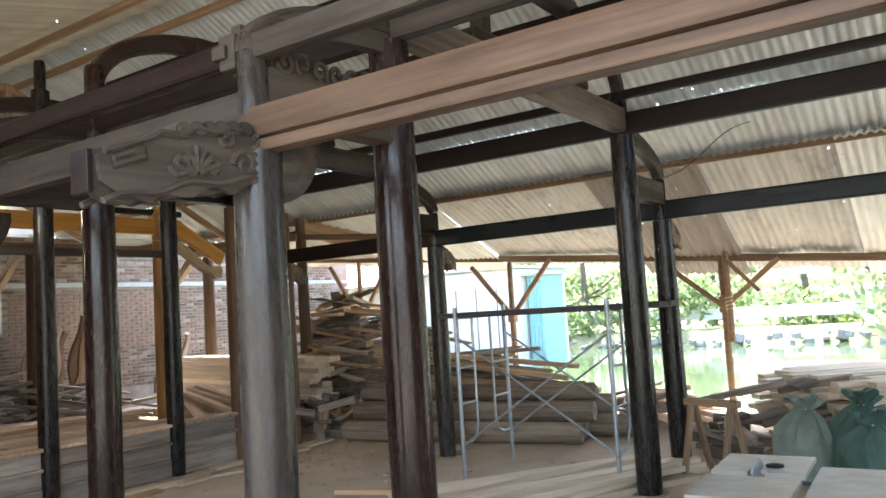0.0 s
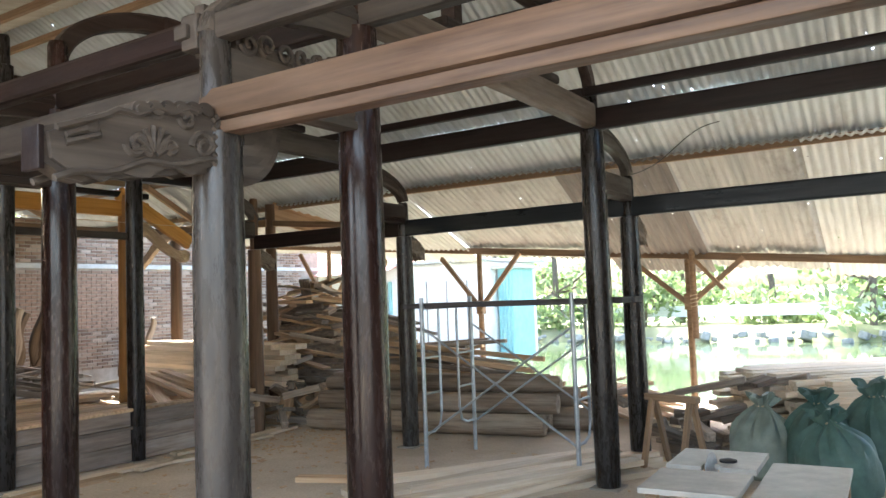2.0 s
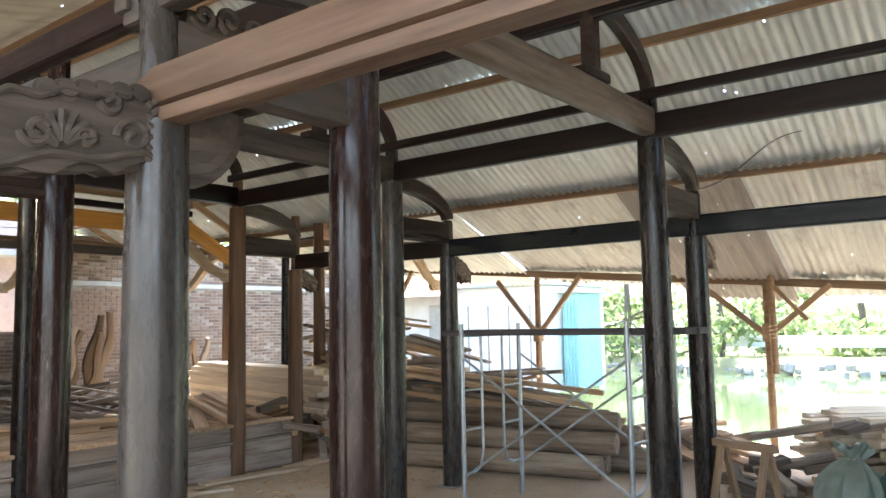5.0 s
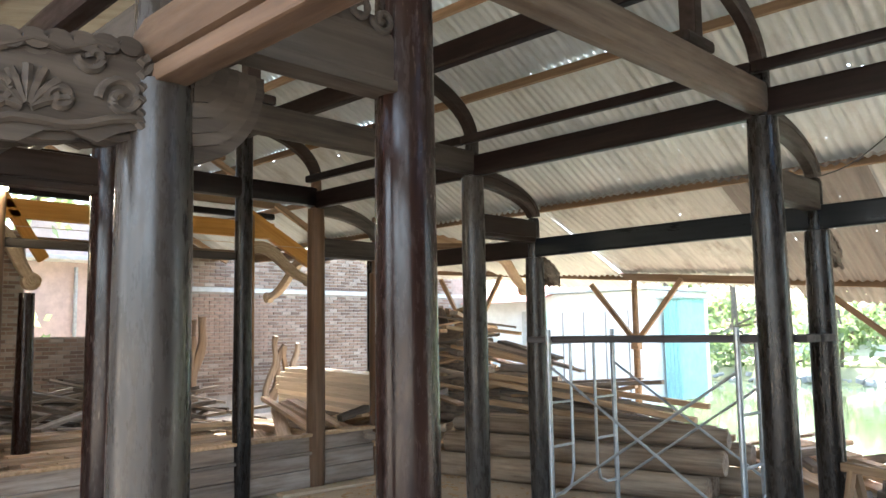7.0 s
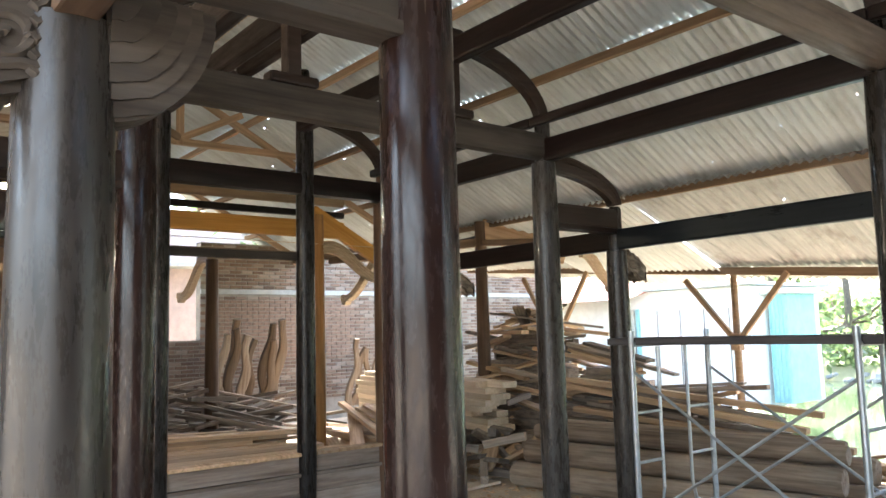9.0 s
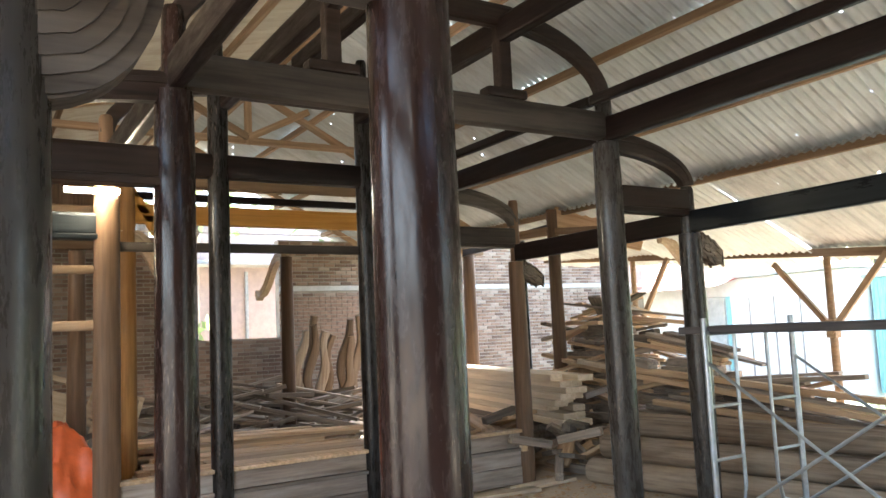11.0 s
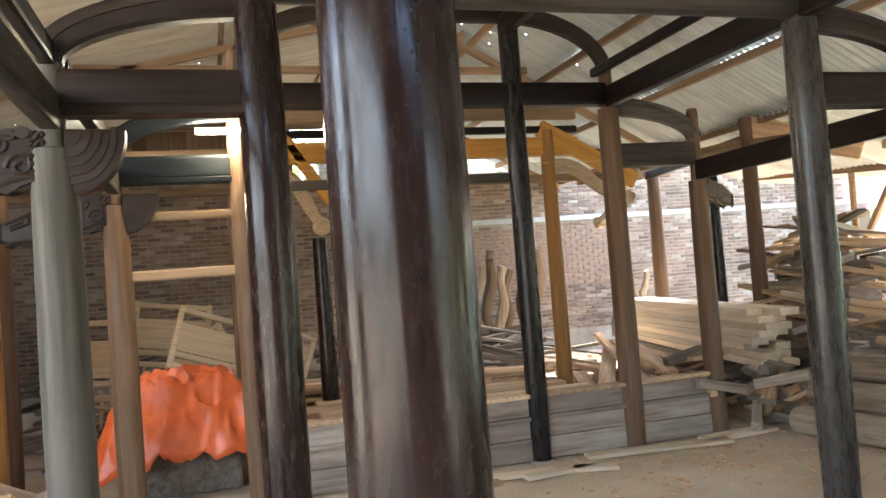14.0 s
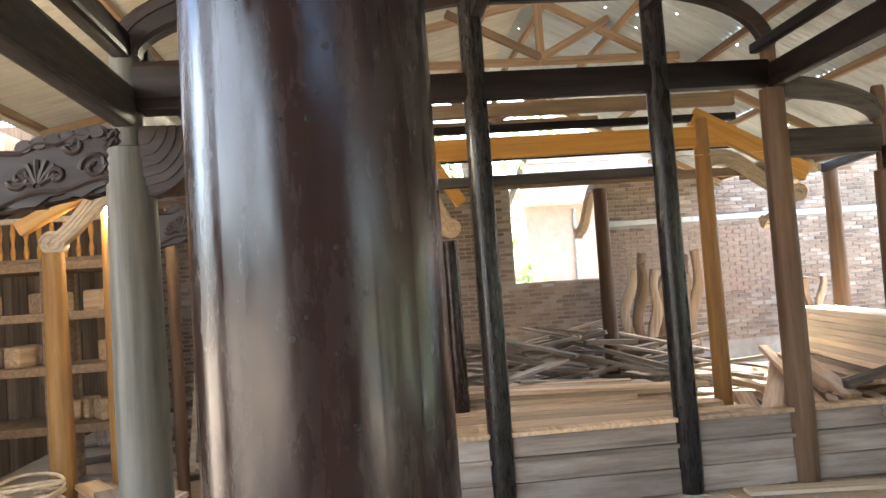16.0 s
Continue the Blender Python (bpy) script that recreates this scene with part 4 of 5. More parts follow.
gable_board = mesh_of("gable_board", box(0.025, 0.2, 1.3, 0.004), M_TRUSS_UP)
for k in range(30):
    share("gable_board", gable_board, upper, pose(WALL_X + 0.045 + 0.004 * math.sin(k * 2.1), 1.08 - 0.212 * k, WALL_TOP + 0.65))
timber("cement_band", (WALL_X + 0.13, OPEN[1], 2.53), (WALL_X + 0.13, 13.5, 2.53), 0.05, 0.09, M_BAND, "grey cement band along the brick wall", "band")

# ---- table saw, trestle, sacks ----
t = thing("workbench", "low steel-topped saw bench with slot and blade", "bench", pose(1.25, 1.5, 0, 0, 0, 2))
bm = bmesh.new()
box(0.5, 0.5, 0.03, 0.004, (0, -0.3, 0.6), bm)
box(0.5, 0.42, 0.03, 0.004, (0, 0.34, 0.6), bm)
box(0.2, 0.08, 0.03, 0.0, (-0.15, 0.09, 0.6), bm)
box(0.2, 0.08, 0.03, 0.0, (0.15, 0.09, 0.6), bm)
top = part("top", bm, M_TABLE, t)
part("wing", box(0.42, 0.85, 0.03, 0.005, (0.5, -0.02, 0.575)), M_TABLE, t)
part("blade", slab([(0.09 * math.cos(a * 0.3), 0.09 * math.sin(a * 0.3)) for a in range(21)], 0.004), M_STEEL, top, "steel saw blade", pose(0, 0.09, 0.6, 0, 0, 80))
part("guard", lathe([(0.05, 0), (0.05, 0.012), (0.02, 0.02)], 16), M_BLACK, top, "", pose(0.07, 0.22, 0.615))
for sx in (-0.2, 0.66):
    for sy in (-0.45, 0.4):
        part("leg", box(0.06, 0.06, 0.57, 0.005, (sx, sy, 0.28)), M_TRUSS, t)


def sack(x, y, r, h, mat, label, seed):
    prof = [(r * 0.8, 0), (r * 1.0, h * 0.05), (r * 1.05, h * 0.15), (r * 1.06, h * 0.28), (r * 1.04, h * 0.4), (r * 1.0, h * 0.5), (r * 0.95, h * 0.58), (r * 0.87, h * 0.66),
            (r * 0.75, h * 0.73), (r * 0.6, h * 0.79), (r * 0.44, h * 0.84), (r * 0.28, h * 0.88), (r * 0.2, h * 0.91), (r * 0.27, h * 0.95), (r * 0.4, h * 1.0), (r * 0.46, h * 1.05), (r * 0.3, h * 1.03)]
    bm = lathe(prof, 56, None, 0.14, seed)
    for v in bm.verts:
        z, a = v.co.z, math.atan2(v.co.y, v.co.x)
        k = max(0.0, z / h - 0.42)
        crease = 1 - 2.2 * abs(noise.noise((v.co.x * 9 + seed * 3, v.co.y * 9, z * 5)))
        f = 1 + 0.035 * crease + 0.55 * k * (0.6 * math.sin(a * 11 + seed) + 0.4 * math.sin(a * 17 + 2 * seed + z * 9))
        v.co.x, v.co.y = v.co.x * f + 0.1 * math.sin(seed * 2.1) * k, v.co.y * f + 0.1 * math.cos(seed * 1.3) * k
        v.co.z += 0.05 * r * math.sin(a * 3 + seed) * k * 4
    t = thing("sack", label, "sack", pose(x, y, 0, rng.uniform(-5, 5), rng.uniform(-5, 5), rng.uniform(0, 360)), "tied sacks")
    part("bag", bm, mat, t, "", None, True)
    part("tie_cord", lathe([(r * 0.2, h * 0.895), (r * 0.26, h * 0.91), (r * 0.2, h * 0.925)], 16), M_CREAM, t, "", pose(0.05 * math.sin(seed * 2.1), 0.05 * math.cos(seed * 1.3), 0))
    return t


sack(1.08, 4.05, 0.25, 0.66, M_SACK_PALE, "grey-green woven sack tied at the neck", 1)
sack(1.5, 4.1, 0.27, 0.7, M_SACK, "green woven sack tied at the neck", 2)
sack(1.72, 3.6, 0.27, 0.64, M_SACK, "green woven sack tied at the neck", 3)
sack(1.95, 4.35, 0.28, 0.76, M_SACK, "green woven sack tied at the neck", 4)

t = thing("trestle", "small raw timber sawhorse", "trestle", pose(0.35, 3.95, 0, 0, 0, -20))
part("top_rail", box(0.55, 0.08, 0.06, 0.006, (0, 0, 0.66)), M_TRUSS, t)
for sx in (-0.2, 0.2):
    for sy in (-1, 1):
        m, length = along((sx, sy * 0.2, 0), (sx, sy * 0.02, 0.64))
        part("leg", box(length, 0.045, 0.045, 0.004, (length / 2, 0, 0)), M_TRUSS, t, "", m)

# ---- outside ----
t = thing("white_house", "white rendered house by the pond", "house", pose(-10.1, 14.0, 0))
part("wall", box(5.9, 3.0, 2.6, 0.02, (0, 1.5, 1.2)), M_WHITE, t)
part("door", box(0.62, 0.06, 2.1, 0.01, (-0.35, -0.03, 1.05)), M_BAND, t, "blue-grey plank door")
part("door_frame", box(0.1, 0.05, 2.1, 0.01, (0.05, -0.03, 1.05)), M_TEAL, t, "teal door edge")
for k in range(4):
    part("crack_strip", box(0.03, 0.02, 1.9, 0.003, (0.6 + k * 0.62, -0.012, 1.1)), M_STONE, t)
part("roof", corrugated(-3.4, 0.35, lambda x, s: (-0.9 + 4.4 * s, 2.32 + 0.9 * s)), M_REDTIN, t, "faded red tin roof")
part("flat_roof", box(2.9, 3.6, 0.07, 0.01, (1.7, 1.5, 2.54)), M_BAND, t)
t = thing("teal_shed", "teal sheet-metal shed by the pond", "shed", pose(-6.86, 14.6, 0))
part("wall", box(0.42, 1.2, 2.3, 0.01, (0, 0.6, 1.15)), M_TEAL, t)
for k in range(5):
    part("rib", box(0.03, 0.03, 2.25, 0.004, (-0.18 + 0.09 * k, -0.012, 1.13)), M_TEAL, t)
part("roof", box(0.7, 1.6, 0.06, 0.01, (0, 0.6, 2.33)), M_BAND, t)
bm = bmesh.new()
for k in range(420):
    q = random.Random(k + 900)
    a = q.uniform(0.15, 0.5)
    box(a, a * 0.8, a * q.uniform(0.5, 0.9), a * 0.15, (0, 0, 0), bm, pose(-60 + 0.29 * k + q.uniform(-0.2, 0.2), 31.4 + q.uniform(-0.5, 0.8), -0.75 + q.uniform(0, 0.35), q.uniform(-20, 20), q.uniform(-20, 20), q.uniform(0, 180)))
tagged(part("bank_stones", bm, M_STONE), "rough stone edge of the far pond bank", "stone bank", "", "stuff")
timber("far_beam", (-16, 34.5, 0.5), (6, 34.5, 0.5), 0.3, 0.5, M_WHITE, "low white wall on the far bank", "wall")


def leaf_crown(bm, c, r, n, size, rnd):
    for _ in range(n):
        d = Vector((rnd.gauss(0, 1), rnd.gauss(0, 1), rnd.gauss(0, 0.8))).normalized() * r * rnd.uniform(0.35, 1.0)
        p = Vector(c) + d
        u = Vector((rnd.uniform(-1, 1), rnd.uniform(-1, 1), rnd.uniform(-1, 1))).normalized()
        w = u.cross(Vector((rnd.uniform(-1, 1), rnd.uniform(-1, 1), rnd.uniform(-1, 1)))).normalized()
        a, b = u * size * rnd.uniform(0.6, 1.3), w * size * 0.5
        vs = [bm.verts.new(p - a), bm.verts.new(p + b), bm.verts.new(p + a), bm.verts.new(p - b)]
        bm.faces.new(vs)


def tree(x, y, z, h, r, seed, leaf=0.22):
    rnd = random.Random(seed)
    t = thing("tree", "leafy green tree beyond the shed", "tree", pose(x, y, z), "trees beyond the shed")
    bm = bmesh.new()
    tube([(0, 0, -0.2), (0.1, 0, h * 0.3), (0.05, 0.1, h * 0.6), (0, 0, h * 0.85)], r * 0.06, 8, bm)
    bl = bmesh.new()
    for k in range(9):
        a = k * 2.4
        q = Vector((math.cos(a) * r * rnd.uniform(0.4, 0.8), math.sin(a) * r * rnd.uniform(0.4, 0.8), h * rnd.uniform(0.12, 0.95)))
        tube([(0, 0, h * 0.35), tuple(q * 0.6 + Vector((0, 0, h * 0.12))), tuple(q)], r * 0.025, 6, bm)
        leaf_crown(bl, q, r * rnd.uniform(0.35, 0.6), 110, leaf, rnd)
    part("trunk", bm, M_BARK, t, "", None, True)
    part("crown", bl, M_LEAF, t)
    return t


for k in range(17):
    tree(-34 + k * 3.3 + 1.5 * math.sin(k * 2.1), 36 + 3 * math.sin(k * 1.7), -0.4, 4.5 + 1.5 * math.sin(k * 3.3), 2.4, k)
for k, (x, y) in enumerate(((-15.5, 2.2), (-16.5, 6.5), (-17, -2.5), (-15, 11))):
    tree(x, y, 0, 5.2, 2.2, 40 + k, 0.14)

# ---- second timber house behind, partly assembled ----
def plain_post(x, y, r, z0, top, mat, label):
    t = thing("house_post", label, "post", pose(x, y, 0), "posts of the second timber house")
    part("shaft", lathe([(r, z0), (r * 1.04, z0 + 0.5), (r, (z0 + top) / 2), (r * 0.9, top)], 24, None, 0.03, x + y), mat, t, "", None, True)
    return t


X2 = -6.65
plain_post(X2, 3.38, 0.085, 0, 3.15, M_POST_ORANGE, "honey-coloured round post with dark stains")
plain_post(X2, 0.43, 0.095, 0, 3.3, M_POST_ORANGE, "honey-coloured round post with dark stains")
plain_post(X2, 0.80, 0.085, 0, 2.1, M_POST_RED, "short red-brown post with a carved cap")
plain_post(-9.55, 3.2, 0.1, 0, 2.85, M_POST_BROWN, "bare brown round post")
plain_post(-9.5, 6.5, 0.11, 0, 3.05, M_POST_BROWN, "bare brown round post")
plain_post(-7.5, 6.12, 0.07, 0, 2.9, M_POST_DARK, "slim dark round post")
plain_post(-6.4, 5.83, 0.09, 0, 3.2, M_POST_BROWN, "bare brown round post beside the timber heap")
plain_post(-6.9, 0.0, 0.09, 0, 2.6, M_POST_BROWN, "bare brown round post")
plain_post(-5.2, -2.26, 0.085, 0, 2.12, M_POST_ORANGE, "honey-coloured post with carved cap")
plain_post(-5.5, -1.93, 0.09, 0, 2.5, M_POST_ORANGE, "honey-coloured round post under a lamp")
plain_post(-6.3, -2.0, 0.09, 0, 2.6, M_POST_BROWN, "bare brown round post")
plain_post(-6.0, -1.62, 0.05, 0, 2.5, M_POST_BROWN, "slim bare round post")
g2 = "beams of the second timber house"
for z, h, mat, lab in ((2.97, 0.21, M_YELLOW, "yellow freshly planed beam"), (3.16, 0.08, M_BEAM_DARK, "dark board above the yellow beam"), (3.34, 0.14, M_TRUSS, "orange-brown upper beam")):
    beam("cross_beam", (X2, 0.2, z), (X2, 3.75, z), 0.08, h, mat, lab, g2)
beam("cross_beam", (X2, -3.2, 2.95), (X2, 0.43, 2.95), 0.08, 0.16, M_TRUSS, "orange-brown beam", g2)
beam("cross_beam", (-9.5, -3.5, 2.97), (-9.5, 6.8, 2.97), 0.09, 0.12, M_TRUSS, "brown beam on the back posts", g2)
beam("cross_beam", (-9.5, -3.5, 3.35), (-9.5, 6.8, 3.35), 0.08, 0.1, M_BEAM_DARK, "dark upper beam on the back posts", g2)
beam("cross_beam", (-6.4, 5.83, 2.95), (-9.5, 6.4, 2.95), 0.09, 0.13, M_BEAM_DARK, "dark beam to the back post", g2)
beam("cross_beam", (-6.4, 5.83, 2.9), (-3.4, 5.9, 2.62), 0.07, 0.09, M_TRUSS, "thin rail from post to post", g2)
beam("sloping_rafter", (X2, 3.3, 3.18), (X2, 4.45, 2.55), 0.09, 0.19, M_YELLOW, "yellow freshly planed sloping rafter", g2)
beam("sloping_rafter", (X2, 0.4, 3.3), (X2, 0.95, 2.45), 0.08, 0.12, M_YELLOW, "yellow freshly planed sloping rafter", g2)
beam("sloping_rafter", (-5.2, -2.5, 2.3), (-5.2, -1.55, 2.8), 0.09, 0.11, M_YELLOW, "yellow sloping rafter over a carved cap", g2)
beam("sloping_rafter", (-6.4, 5.83, 3.1), (-5.6, 6.7, 2.7), 0.09, 0.3, M_PLANK, "pale sloping board on the post", g2)
for z, h in ((2.24, 0.07), (1.8, 0.08)):
    beam("rail_board", (XF[3], YR["A"], z), (XF[3], YR["B"], z), 0.04, h, M_TRUSS, "thin brown rail between posts", "rails between posts")
beam("rail_board", (XF[3] - 0.02, YR["B"], 2.43), (XF[3] - 0.02, YR["K"], 2.43), 0.05, 0.08, M_BEAM_GREY, "thin grey rail between posts", "rails between posts")


def wave_bracket(m, length, drop, label):
    """A cream bracket carved as a rolling wave with grooves."""
    t = thing("wave_bracket", label, "bracket", m, "carved wave brackets")
    path = [(length * i / 16, -drop * (i / 16) ** 1.4 + 0.06 * math.sin(i / 16 * 2 * math.pi) * length) for i in range(17)]
    body = part("body", sweep(path, [0.11] * 17, [0.16 - 0.004 * i for i in range(17)]), M_CREAM, t, "", None, True)
    for s in (-1, 1):
        for off in (-0.04, 0.0, 0.04):
            part("groove_bead", tube([(x, s * 0.057, z + off) for x, z in path], 0.009, 6), M_CREAM, body, "", None, True)
        part("scroll", tube([(x, s * 0.057, z) for x, z in scroll(length, -drop, 0.085, 1.2)], 0.011, 6), M_CREAM, body, "", None, True)
    part("end_roll", slab([(length + 0.09 * math.cos(a * 0.314), -drop + 0.09 * math.sin(a * 0.314)) for a in range(20)], 0.1), M_CREAM, body)
    return t


wave_bracket(pose(X2, 3.42, 2.74, 0, 0, 90), 0.9, 0.38, "cream carved wave bracket under the yellow rafter")
wave_bracket(pose(X2, 0.5, 2.72, 0, 0, 90), 0.33, 0.5, "cream carved bracket over the short post")
wave_bracket(pose(-9.6, 3.2, 2.86, 0, 0, 176), 1.55, 0.5, "cream carved eave bracket")
beam("cross_beam", (-9.5, 5.2, 2.9), (-6.4, 5.75, 2.9), 0.08, 0.12, M_TRUSS, "brown beam over the carved bracket", g2)
wave_bracket(pose(-8.1, 5.4, 2.8, 0, 0, 178), 1.3, 0.55, "cream carved eave bracket")
wave_bracket(pose(-5.2, -1.75, 2.56, 0, 0, -90), 0.5, 0.37, "cream carved bracket on the honey post")
wave_bracket(pose(-5.6, 7.0, 2.75, 0, 0, 75), 0.5, 0.5, "cream carved bracket by the heap")

t = thing("neighbour_house", "pinkish plastered house wall beyond the opening", "house", pose(-15.2, 4.9, 0))
part("wall", box(0.3, 3.2, 4.2, 0.02, (0, 0, 2.1)), M_PINK, t)
# overhang added only to shade the plaster wall below it
part("eave", box(1.3, 3.6, 0.1, 0.02, (0.1, 0, 3.25)), M_BAND, t)
part("gutter_pipe", pipe((0.2, -0.6, 0), (0.2, -0.6, 3.1), 0.04), M_STEEL, t)

# curved slabs leaning on the brick wall
for k in range(13):
    q = random.Random(k + 400)
    y = 4.15 + 0.13 * k if k < 9 else 6.75 + 0.14 * (k - 9)
    h = q.uniform(1.35, 1.85) if k < 9 else q.uniform(1.1, 1.4)
    c, w0 = q.uniform(-0.22, 0.26), q.uniform(0.13, 0.2)
    path = [(c * math.sin(i / 10 * 2.6) + 0.05 * math.sin(i * 0.9 + k), i / 10 * h) for i in range(11)]
    ob = part("curved_slab", sweep(path, [0.085] * 11, [w0 * (1 - 0.035 * i + 0.12 * math.sin(i * 1.1 + k)) for i in range(11)]), M_TRUSS_UP if k % 3 else M_LOG, None, "",
              pose(-11.6 + q.uniform(-0.06, 0.06), y, 0.3, 0, 0, 90) @ pose(0, 0, 0, 17, 0, 0), True)
    tagged(ob, "curved grey timber slab leaning on the wall", "slab", "slabs leaning on the wall")

# carved furniture frames stacked by the tarpaulin


def carved_frame(m, w, h):
    t = thing("furniture_frame", "unfinished pale carved furniture frame", "frame", m, "carved furniture frames")
    for x in (-w / 2, w / 2):
        part("stile", box(0.06, 0.05, h, 0.01, (x, 0, h / 2)), M_CREAM, t)
    for z in (0.06, h * 0.45, h * 0.55, h - 0.04):
        part("rail", box(w, 0.045, 0.06, 0.01, (0, 0, z)), M_CREAM, t)
    for k in range(4):
        part("slat", box(0.03, 0.03, h * 0.42, 0.005, (-w * 0.3 + k * w * 0.2, 0, h * 0.25)), M_CREAM, t)
    bm = box(w - 0.06, 0.02, h * 0.26, 0.004, (0, 0, h * 0.72))
    relief([scroll(-w * 0.2, h * 0.76, 0.09, 1.4), scroll(w * 0.2, h * 0.76, 0.09, 1.4, -1)], 0.014, 0.012, bm)
    part("carved_panel", bm, M_CREAM, t)
    return t


for x, y, z, rx, ry, rz, w, h in ((-7.1, -0.55, 0.35, -22, 20, 100, 0.7, 1.2), (-7.4, -0.2, 0.3, -30, -25, 80, 0.6, 1.1), (-7.7, 0.25, 0.3, -35, 30, 95, 0.55, 1.15), (-8.0, -0.9, 0.3, -15, 8, 85, 0.8, 1.3), (-7.3, -1.6, 0.0, -14, 4, 95, 0.5, 1.5)):
    carved_frame(pose(x, y, z, rx, ry, rz), w, h)
heap(SCRAPS, 40, -7.4, -0.5, 0.5, 0.7, 70, 30, "grey scrap board under the furniture frames", "scrap heap", "scrap_board", 0.6)
heap(SHORTS + SCRAPS[:2], 40, -4.6, -1.7, 0.6, 0.3, 20, 30, "rough board on the floor", "boards on the floor", "old_board", 0.35)
heap(PLANKS[:2], 14, -4.2, -0.4, 0.2, 0.3, 70, 12, "sawn board on the floor", "boards on the floor", "plank", 0.2)

# board wall behind the racks, run on unseen towards +x to cut yard light
bm = bmesh.new()
box(10.1, 0.05, 3.75, 0, (-7.35, -4.0, 1.875), bm)
yard_wall = structure("wall_yard", bm, M_SCRAP, "old board wall behind the racks")
board = mesh_of("wall_board", box(0.19, 0.025, 3.7, 0.004), M_TRUSS_UP)
for k in range(50):
    share("wall_board", board, yard_wall, pose(-12.25 + 0.202 * k, -3.96 + 0.006 * math.sin(k * 2.3), 1.86))

# unseen end wall behind the walker, added to give the posts a dark reflection
bm = bmesh.new()
box(0.06, 8.0, 4.0, 0, (6.9, 0.6, 2.0), bm)
structure("wall_end", bm, M_TRUSS_UP, "unseen board wall added to darken reflections in the posts")

# racks and balustrade beside the yard
t = thing("timber_rack", "tall timber rack with rough shelves", "rack", pose(-7.2, -3.0, 0))
for x in (-0.3, 0.3):
    for y in (-1.0, 0.0, 0.7):
        part("upright", box(0.09, 0.09, 2.2, 0.008, (x, y, 1.1)), M_TRUSS, t)
for z in (0.6, 1.15, 1.65, 2.12):
    part("shelf", box(0.75, 1.9, 0.08, 0.008, (0, -0.15, z)), M_TRUSS, t)
t = thing("balustrade", "turned wooden balustrade on the rack", "railing", pose(-7.0, -3.0, 2.16))
part("hand_rail", box(0.07, 1.9, 0.05, 0.01, (0, -0.15, 0.42)), M_CREAM, t)
part("foot_rail", box(0.07, 1.9, 0.04, 0.01, (0, -0.15, 0.03)), M_TRUSS, t)
for k in range(16):
    part("baluster", lathe([(0.016, 0.04), (0.026, 0.12), (0.012, 0.2), (0.026, 0.3), (0.016, 0.4)], 10), M_YELLOW, t, "", pose(0, -1.05 + 0.12 * k, 0), True)
for k in range(16):
    m = pose(-7.2 + rng.uniform(-0.15, 0.15), -3.0 + rng.uniform(-0.8, 0.6), (0.64, 1.19, 1.69)[k % 3] + 0.1, 0, 0, rng.uniform(0, 180))
    tagged(part("timber_block", box(rng.uniform(0.25, 0.4), rng.uniform(0.14, 0.22), 0.2, 0.03), M_PLANK, None, "", m), "rough timber block on the rack", "block", "blocks on the rack")
for k in range(6):
    pts = [(-4.75 + 0.22 * math.cos(a * 0.4 + k) * (1 + 0.2 * noise.noise((a * 0.3, k, 0))), -2.3 + 0.2 * math.sin(a * 0.4 + k), 0.32 + 0.05 * k + 0.05 * noise.noise((a * 0.2, k, 5))) for a in range(18)]
    tagged(part("rope_coil", tube(pts, 0.012, 6), M_CREAM, None, "", None, True), "loose coil of pale rope", "rope", "coils of rope")
tagged(part("rope_crate", box(0.55, 0.5, 0.28, 0.02, (-4.75, -2.3, 0.14)), M_SCRAP), "rough crate under the rope", "crate")

tagged(part("string_line", pipe((-6.58, -2.4, 2.78), (-6.58, 4.4, 2.78), 0.004, 6), M_CREAM), "taut pale string line between posts", "string")
tagged(part("loose_wire", tube([(0.05 * k, 4.05 + 0.11 * k, 2.72 + 0.055 * k - 0.05 * math.sin(k * 0.52)) for k in range(13)], 0.005, 6), M_BLACK, None, "", None, True), "thin black wire hanging from the post", "wire")

# ---- tarpaulin ----
bm = bmesh.new()
N = 64
rows = []
for i in range(N + 1):
    row = []
    for j in range(N + 1):
        u, v = i / N * 2 - 1, j / N * 2 - 1
        e = max(abs(u), abs(v))
        z = 0.95 - 0.12 * (u * u + v * v) - 0.5 * (max(0.0, e - 0.5) / 0.5) ** 1.3
        c = 1 - abs(noise.noise((u * 2.3 + 3, v * 2.3, 1))) * 2
        z += 0.10 * c + 0.055 * (1 - abs(noise.noise((u * 5 + 0.8 * v, v * 5, 2))) * 2.4) + 0.022 * (1 - abs(noise.noise((u * 11, v * 11, 5))) * 2)
        z -= 0.07
        k = 1 + 0.12 * noise.noise((u * 3, v * 3, 7))
        row.append(bm.verts.new((0.5 * u * k, 0.72 * v * k, z)))
    rows.append(row)
for a, b in zip(rows, rows[1:]):
    for j in range(N):
        bm.faces.new((a[j], a[j + 1], b[j + 1], b[j]))
t = part("tarpaulin", bm, M_TARP, None, "", pose(-5.85, -0.55, 0), True)
sol = t.modifiers.new("thickness", "SOLIDIFY")
sol.thickness = 0.004
tagged(t, "crumpled orange tarpaulin over a heap", "tarpaulin")
tagged(part("covered_crate", box(0.55, 0.85, 0.66, 0.03, (-5.85, -0.55, 0.33)), M_SCRAP), "dark crate under the tarpaulin", "crate")

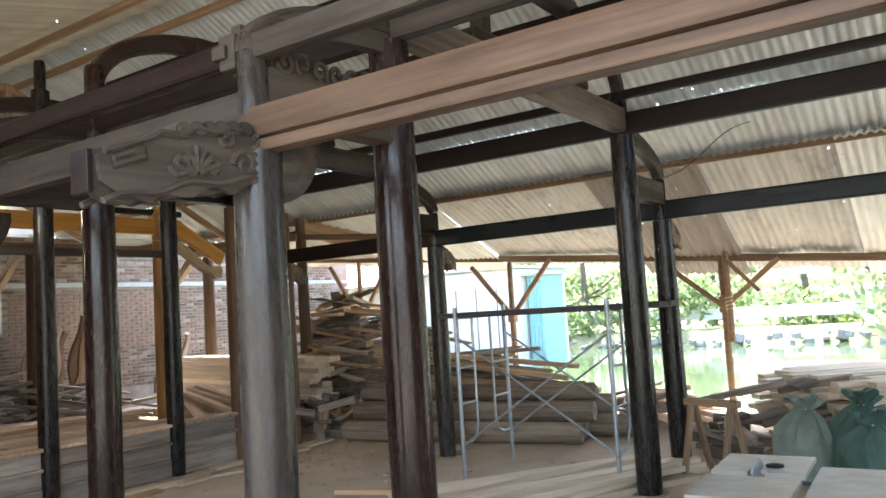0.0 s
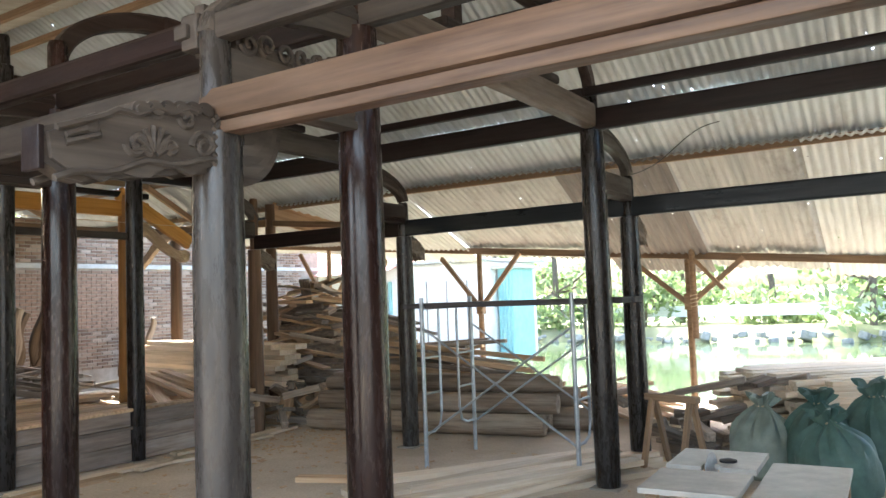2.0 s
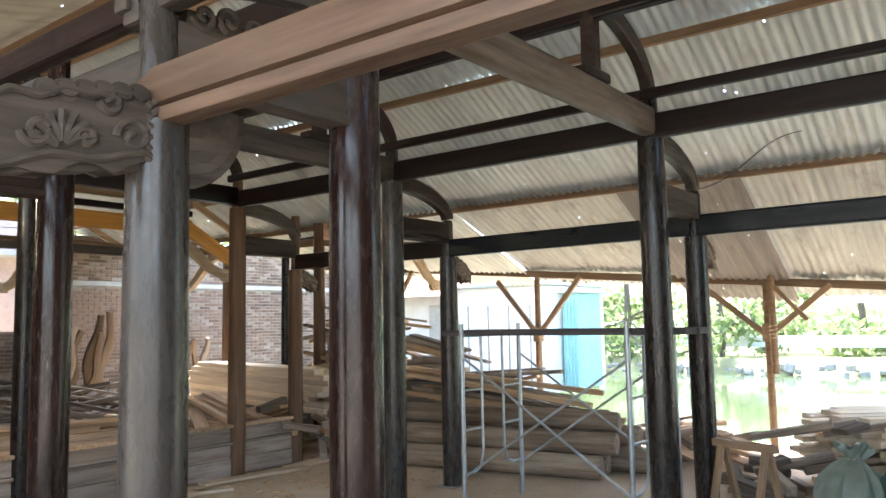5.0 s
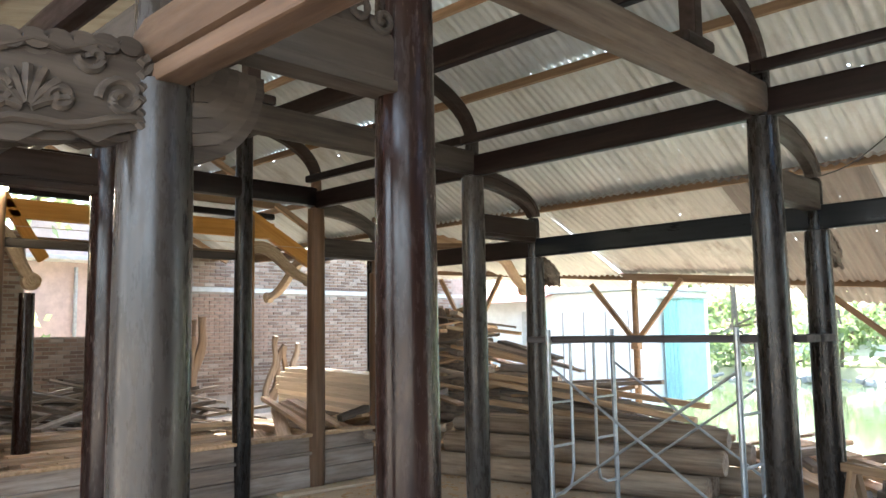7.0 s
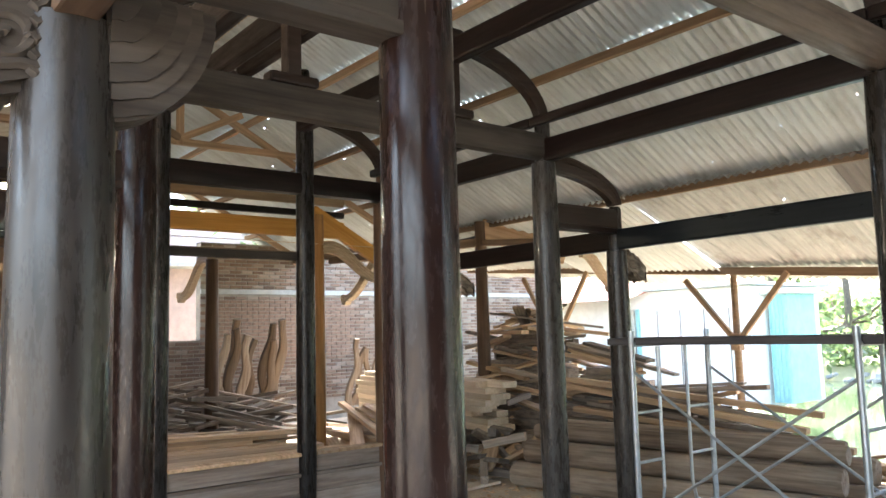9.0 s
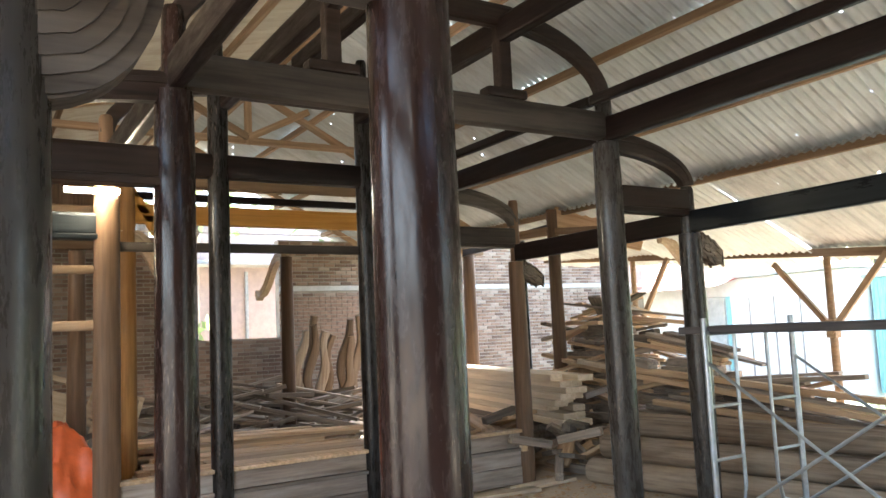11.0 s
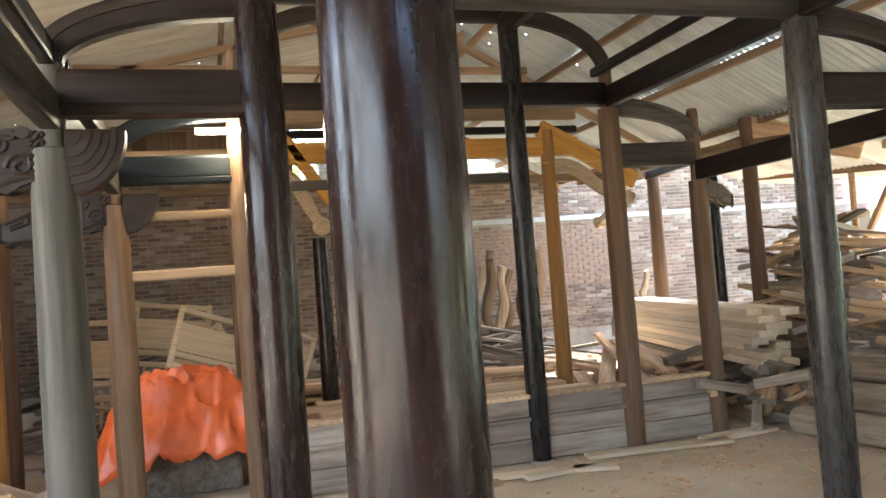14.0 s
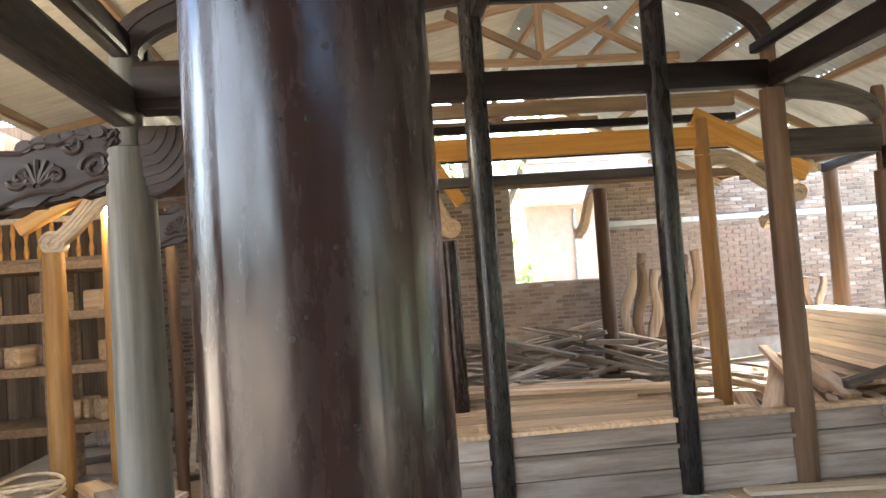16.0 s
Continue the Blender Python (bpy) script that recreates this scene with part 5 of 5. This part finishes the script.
# ---- lamps ----
for p, q in (((-4.86, -0.32, 2.86), (-4.86, 0.08, 2.86)), ((-5.38, -1.93, 2.38), (-5.38, -1.93, 2.66))):
    t = thing("tube_lamp", "lit white tube lamp fixed to the timber", "lamp", None, "tube lamps")
    part("tube", pipe(p, q, 0.018), M_TUBE, t)
    d = Vector((-0.045, 0, 0.0))
    part("batten", pipe(tuple(Vector(p) + d), tuple(Vector(q) + d), 0.025), M_WHITE, t)

# ---- bricks ----
brick = mesh_of("brick", box(0.03, 0.215, 0.058, 0.004), M_BRICK)
verts, faces = [], []
count = 0
wall = bpy.data.objects["wall_back"]
for r in range(int(WALL_TOP / 0.07)):
    z = 0.035 + r * 0.07
    if z < 0.4:
        continue
    for c in range(100):
        y = -10 + 0.228 * c + (0.114 if r % 2 else 0)
        if y > 13.3 or (OPEN[0] - 0.1 < y < OPEN[1] + 0.1 and z > OPEN[2] - 0.03) or abs(z - 2.53) < 0.08 and y > OPEN[1] - 0.1:
            continue
        dx = 0.004 * noise.noise((c * 1.7, r * 2.3, 0))
        if 4.1 < y < 7.3 and 1.25 < z < 2.4 and count < 300:
            share("brick", brick, wall, pose(WALL_X + 0.112 + dx, y, z, 0, 0, 0))
            count += 1
            continue
        k = len(verts)
        x0, x1 = WALL_X + 0.1, WALL_X + 0.126 + dx
        a, b = 0.106 + 0.003 * noise.noise((c, r, 3)), 0.028
        verts += [(x0, y - a, z - b), (x0, y + a, z - b), (x0, y + a, z + b), (x0, y - a, z + b), (x1, y - a + 0.004, z - b + 0.004), (x1, y + a - 0.004, z - b + 0.004), (x1, y + a - 0.004, z + b - 0.004), (x1, y - a + 0.004, z + b - 0.004)]
        faces += [(k + 4, k + 5, k + 6, k + 7), (k, k + 1, k + 5, k + 4), (k + 1, k + 2, k + 6, k + 5), (k + 2, k + 3, k + 7, k + 6), (k + 3, k, k + 4, k + 7)]
me = bpy.data.meshes.new("brickwork")
me.from_pydata(verts, [], faces)
me.materials.append(M_BRICK_ISLAND)
ob = new("brickwork", me)
ob.parent = wall
ob["kind"] = "stuff"
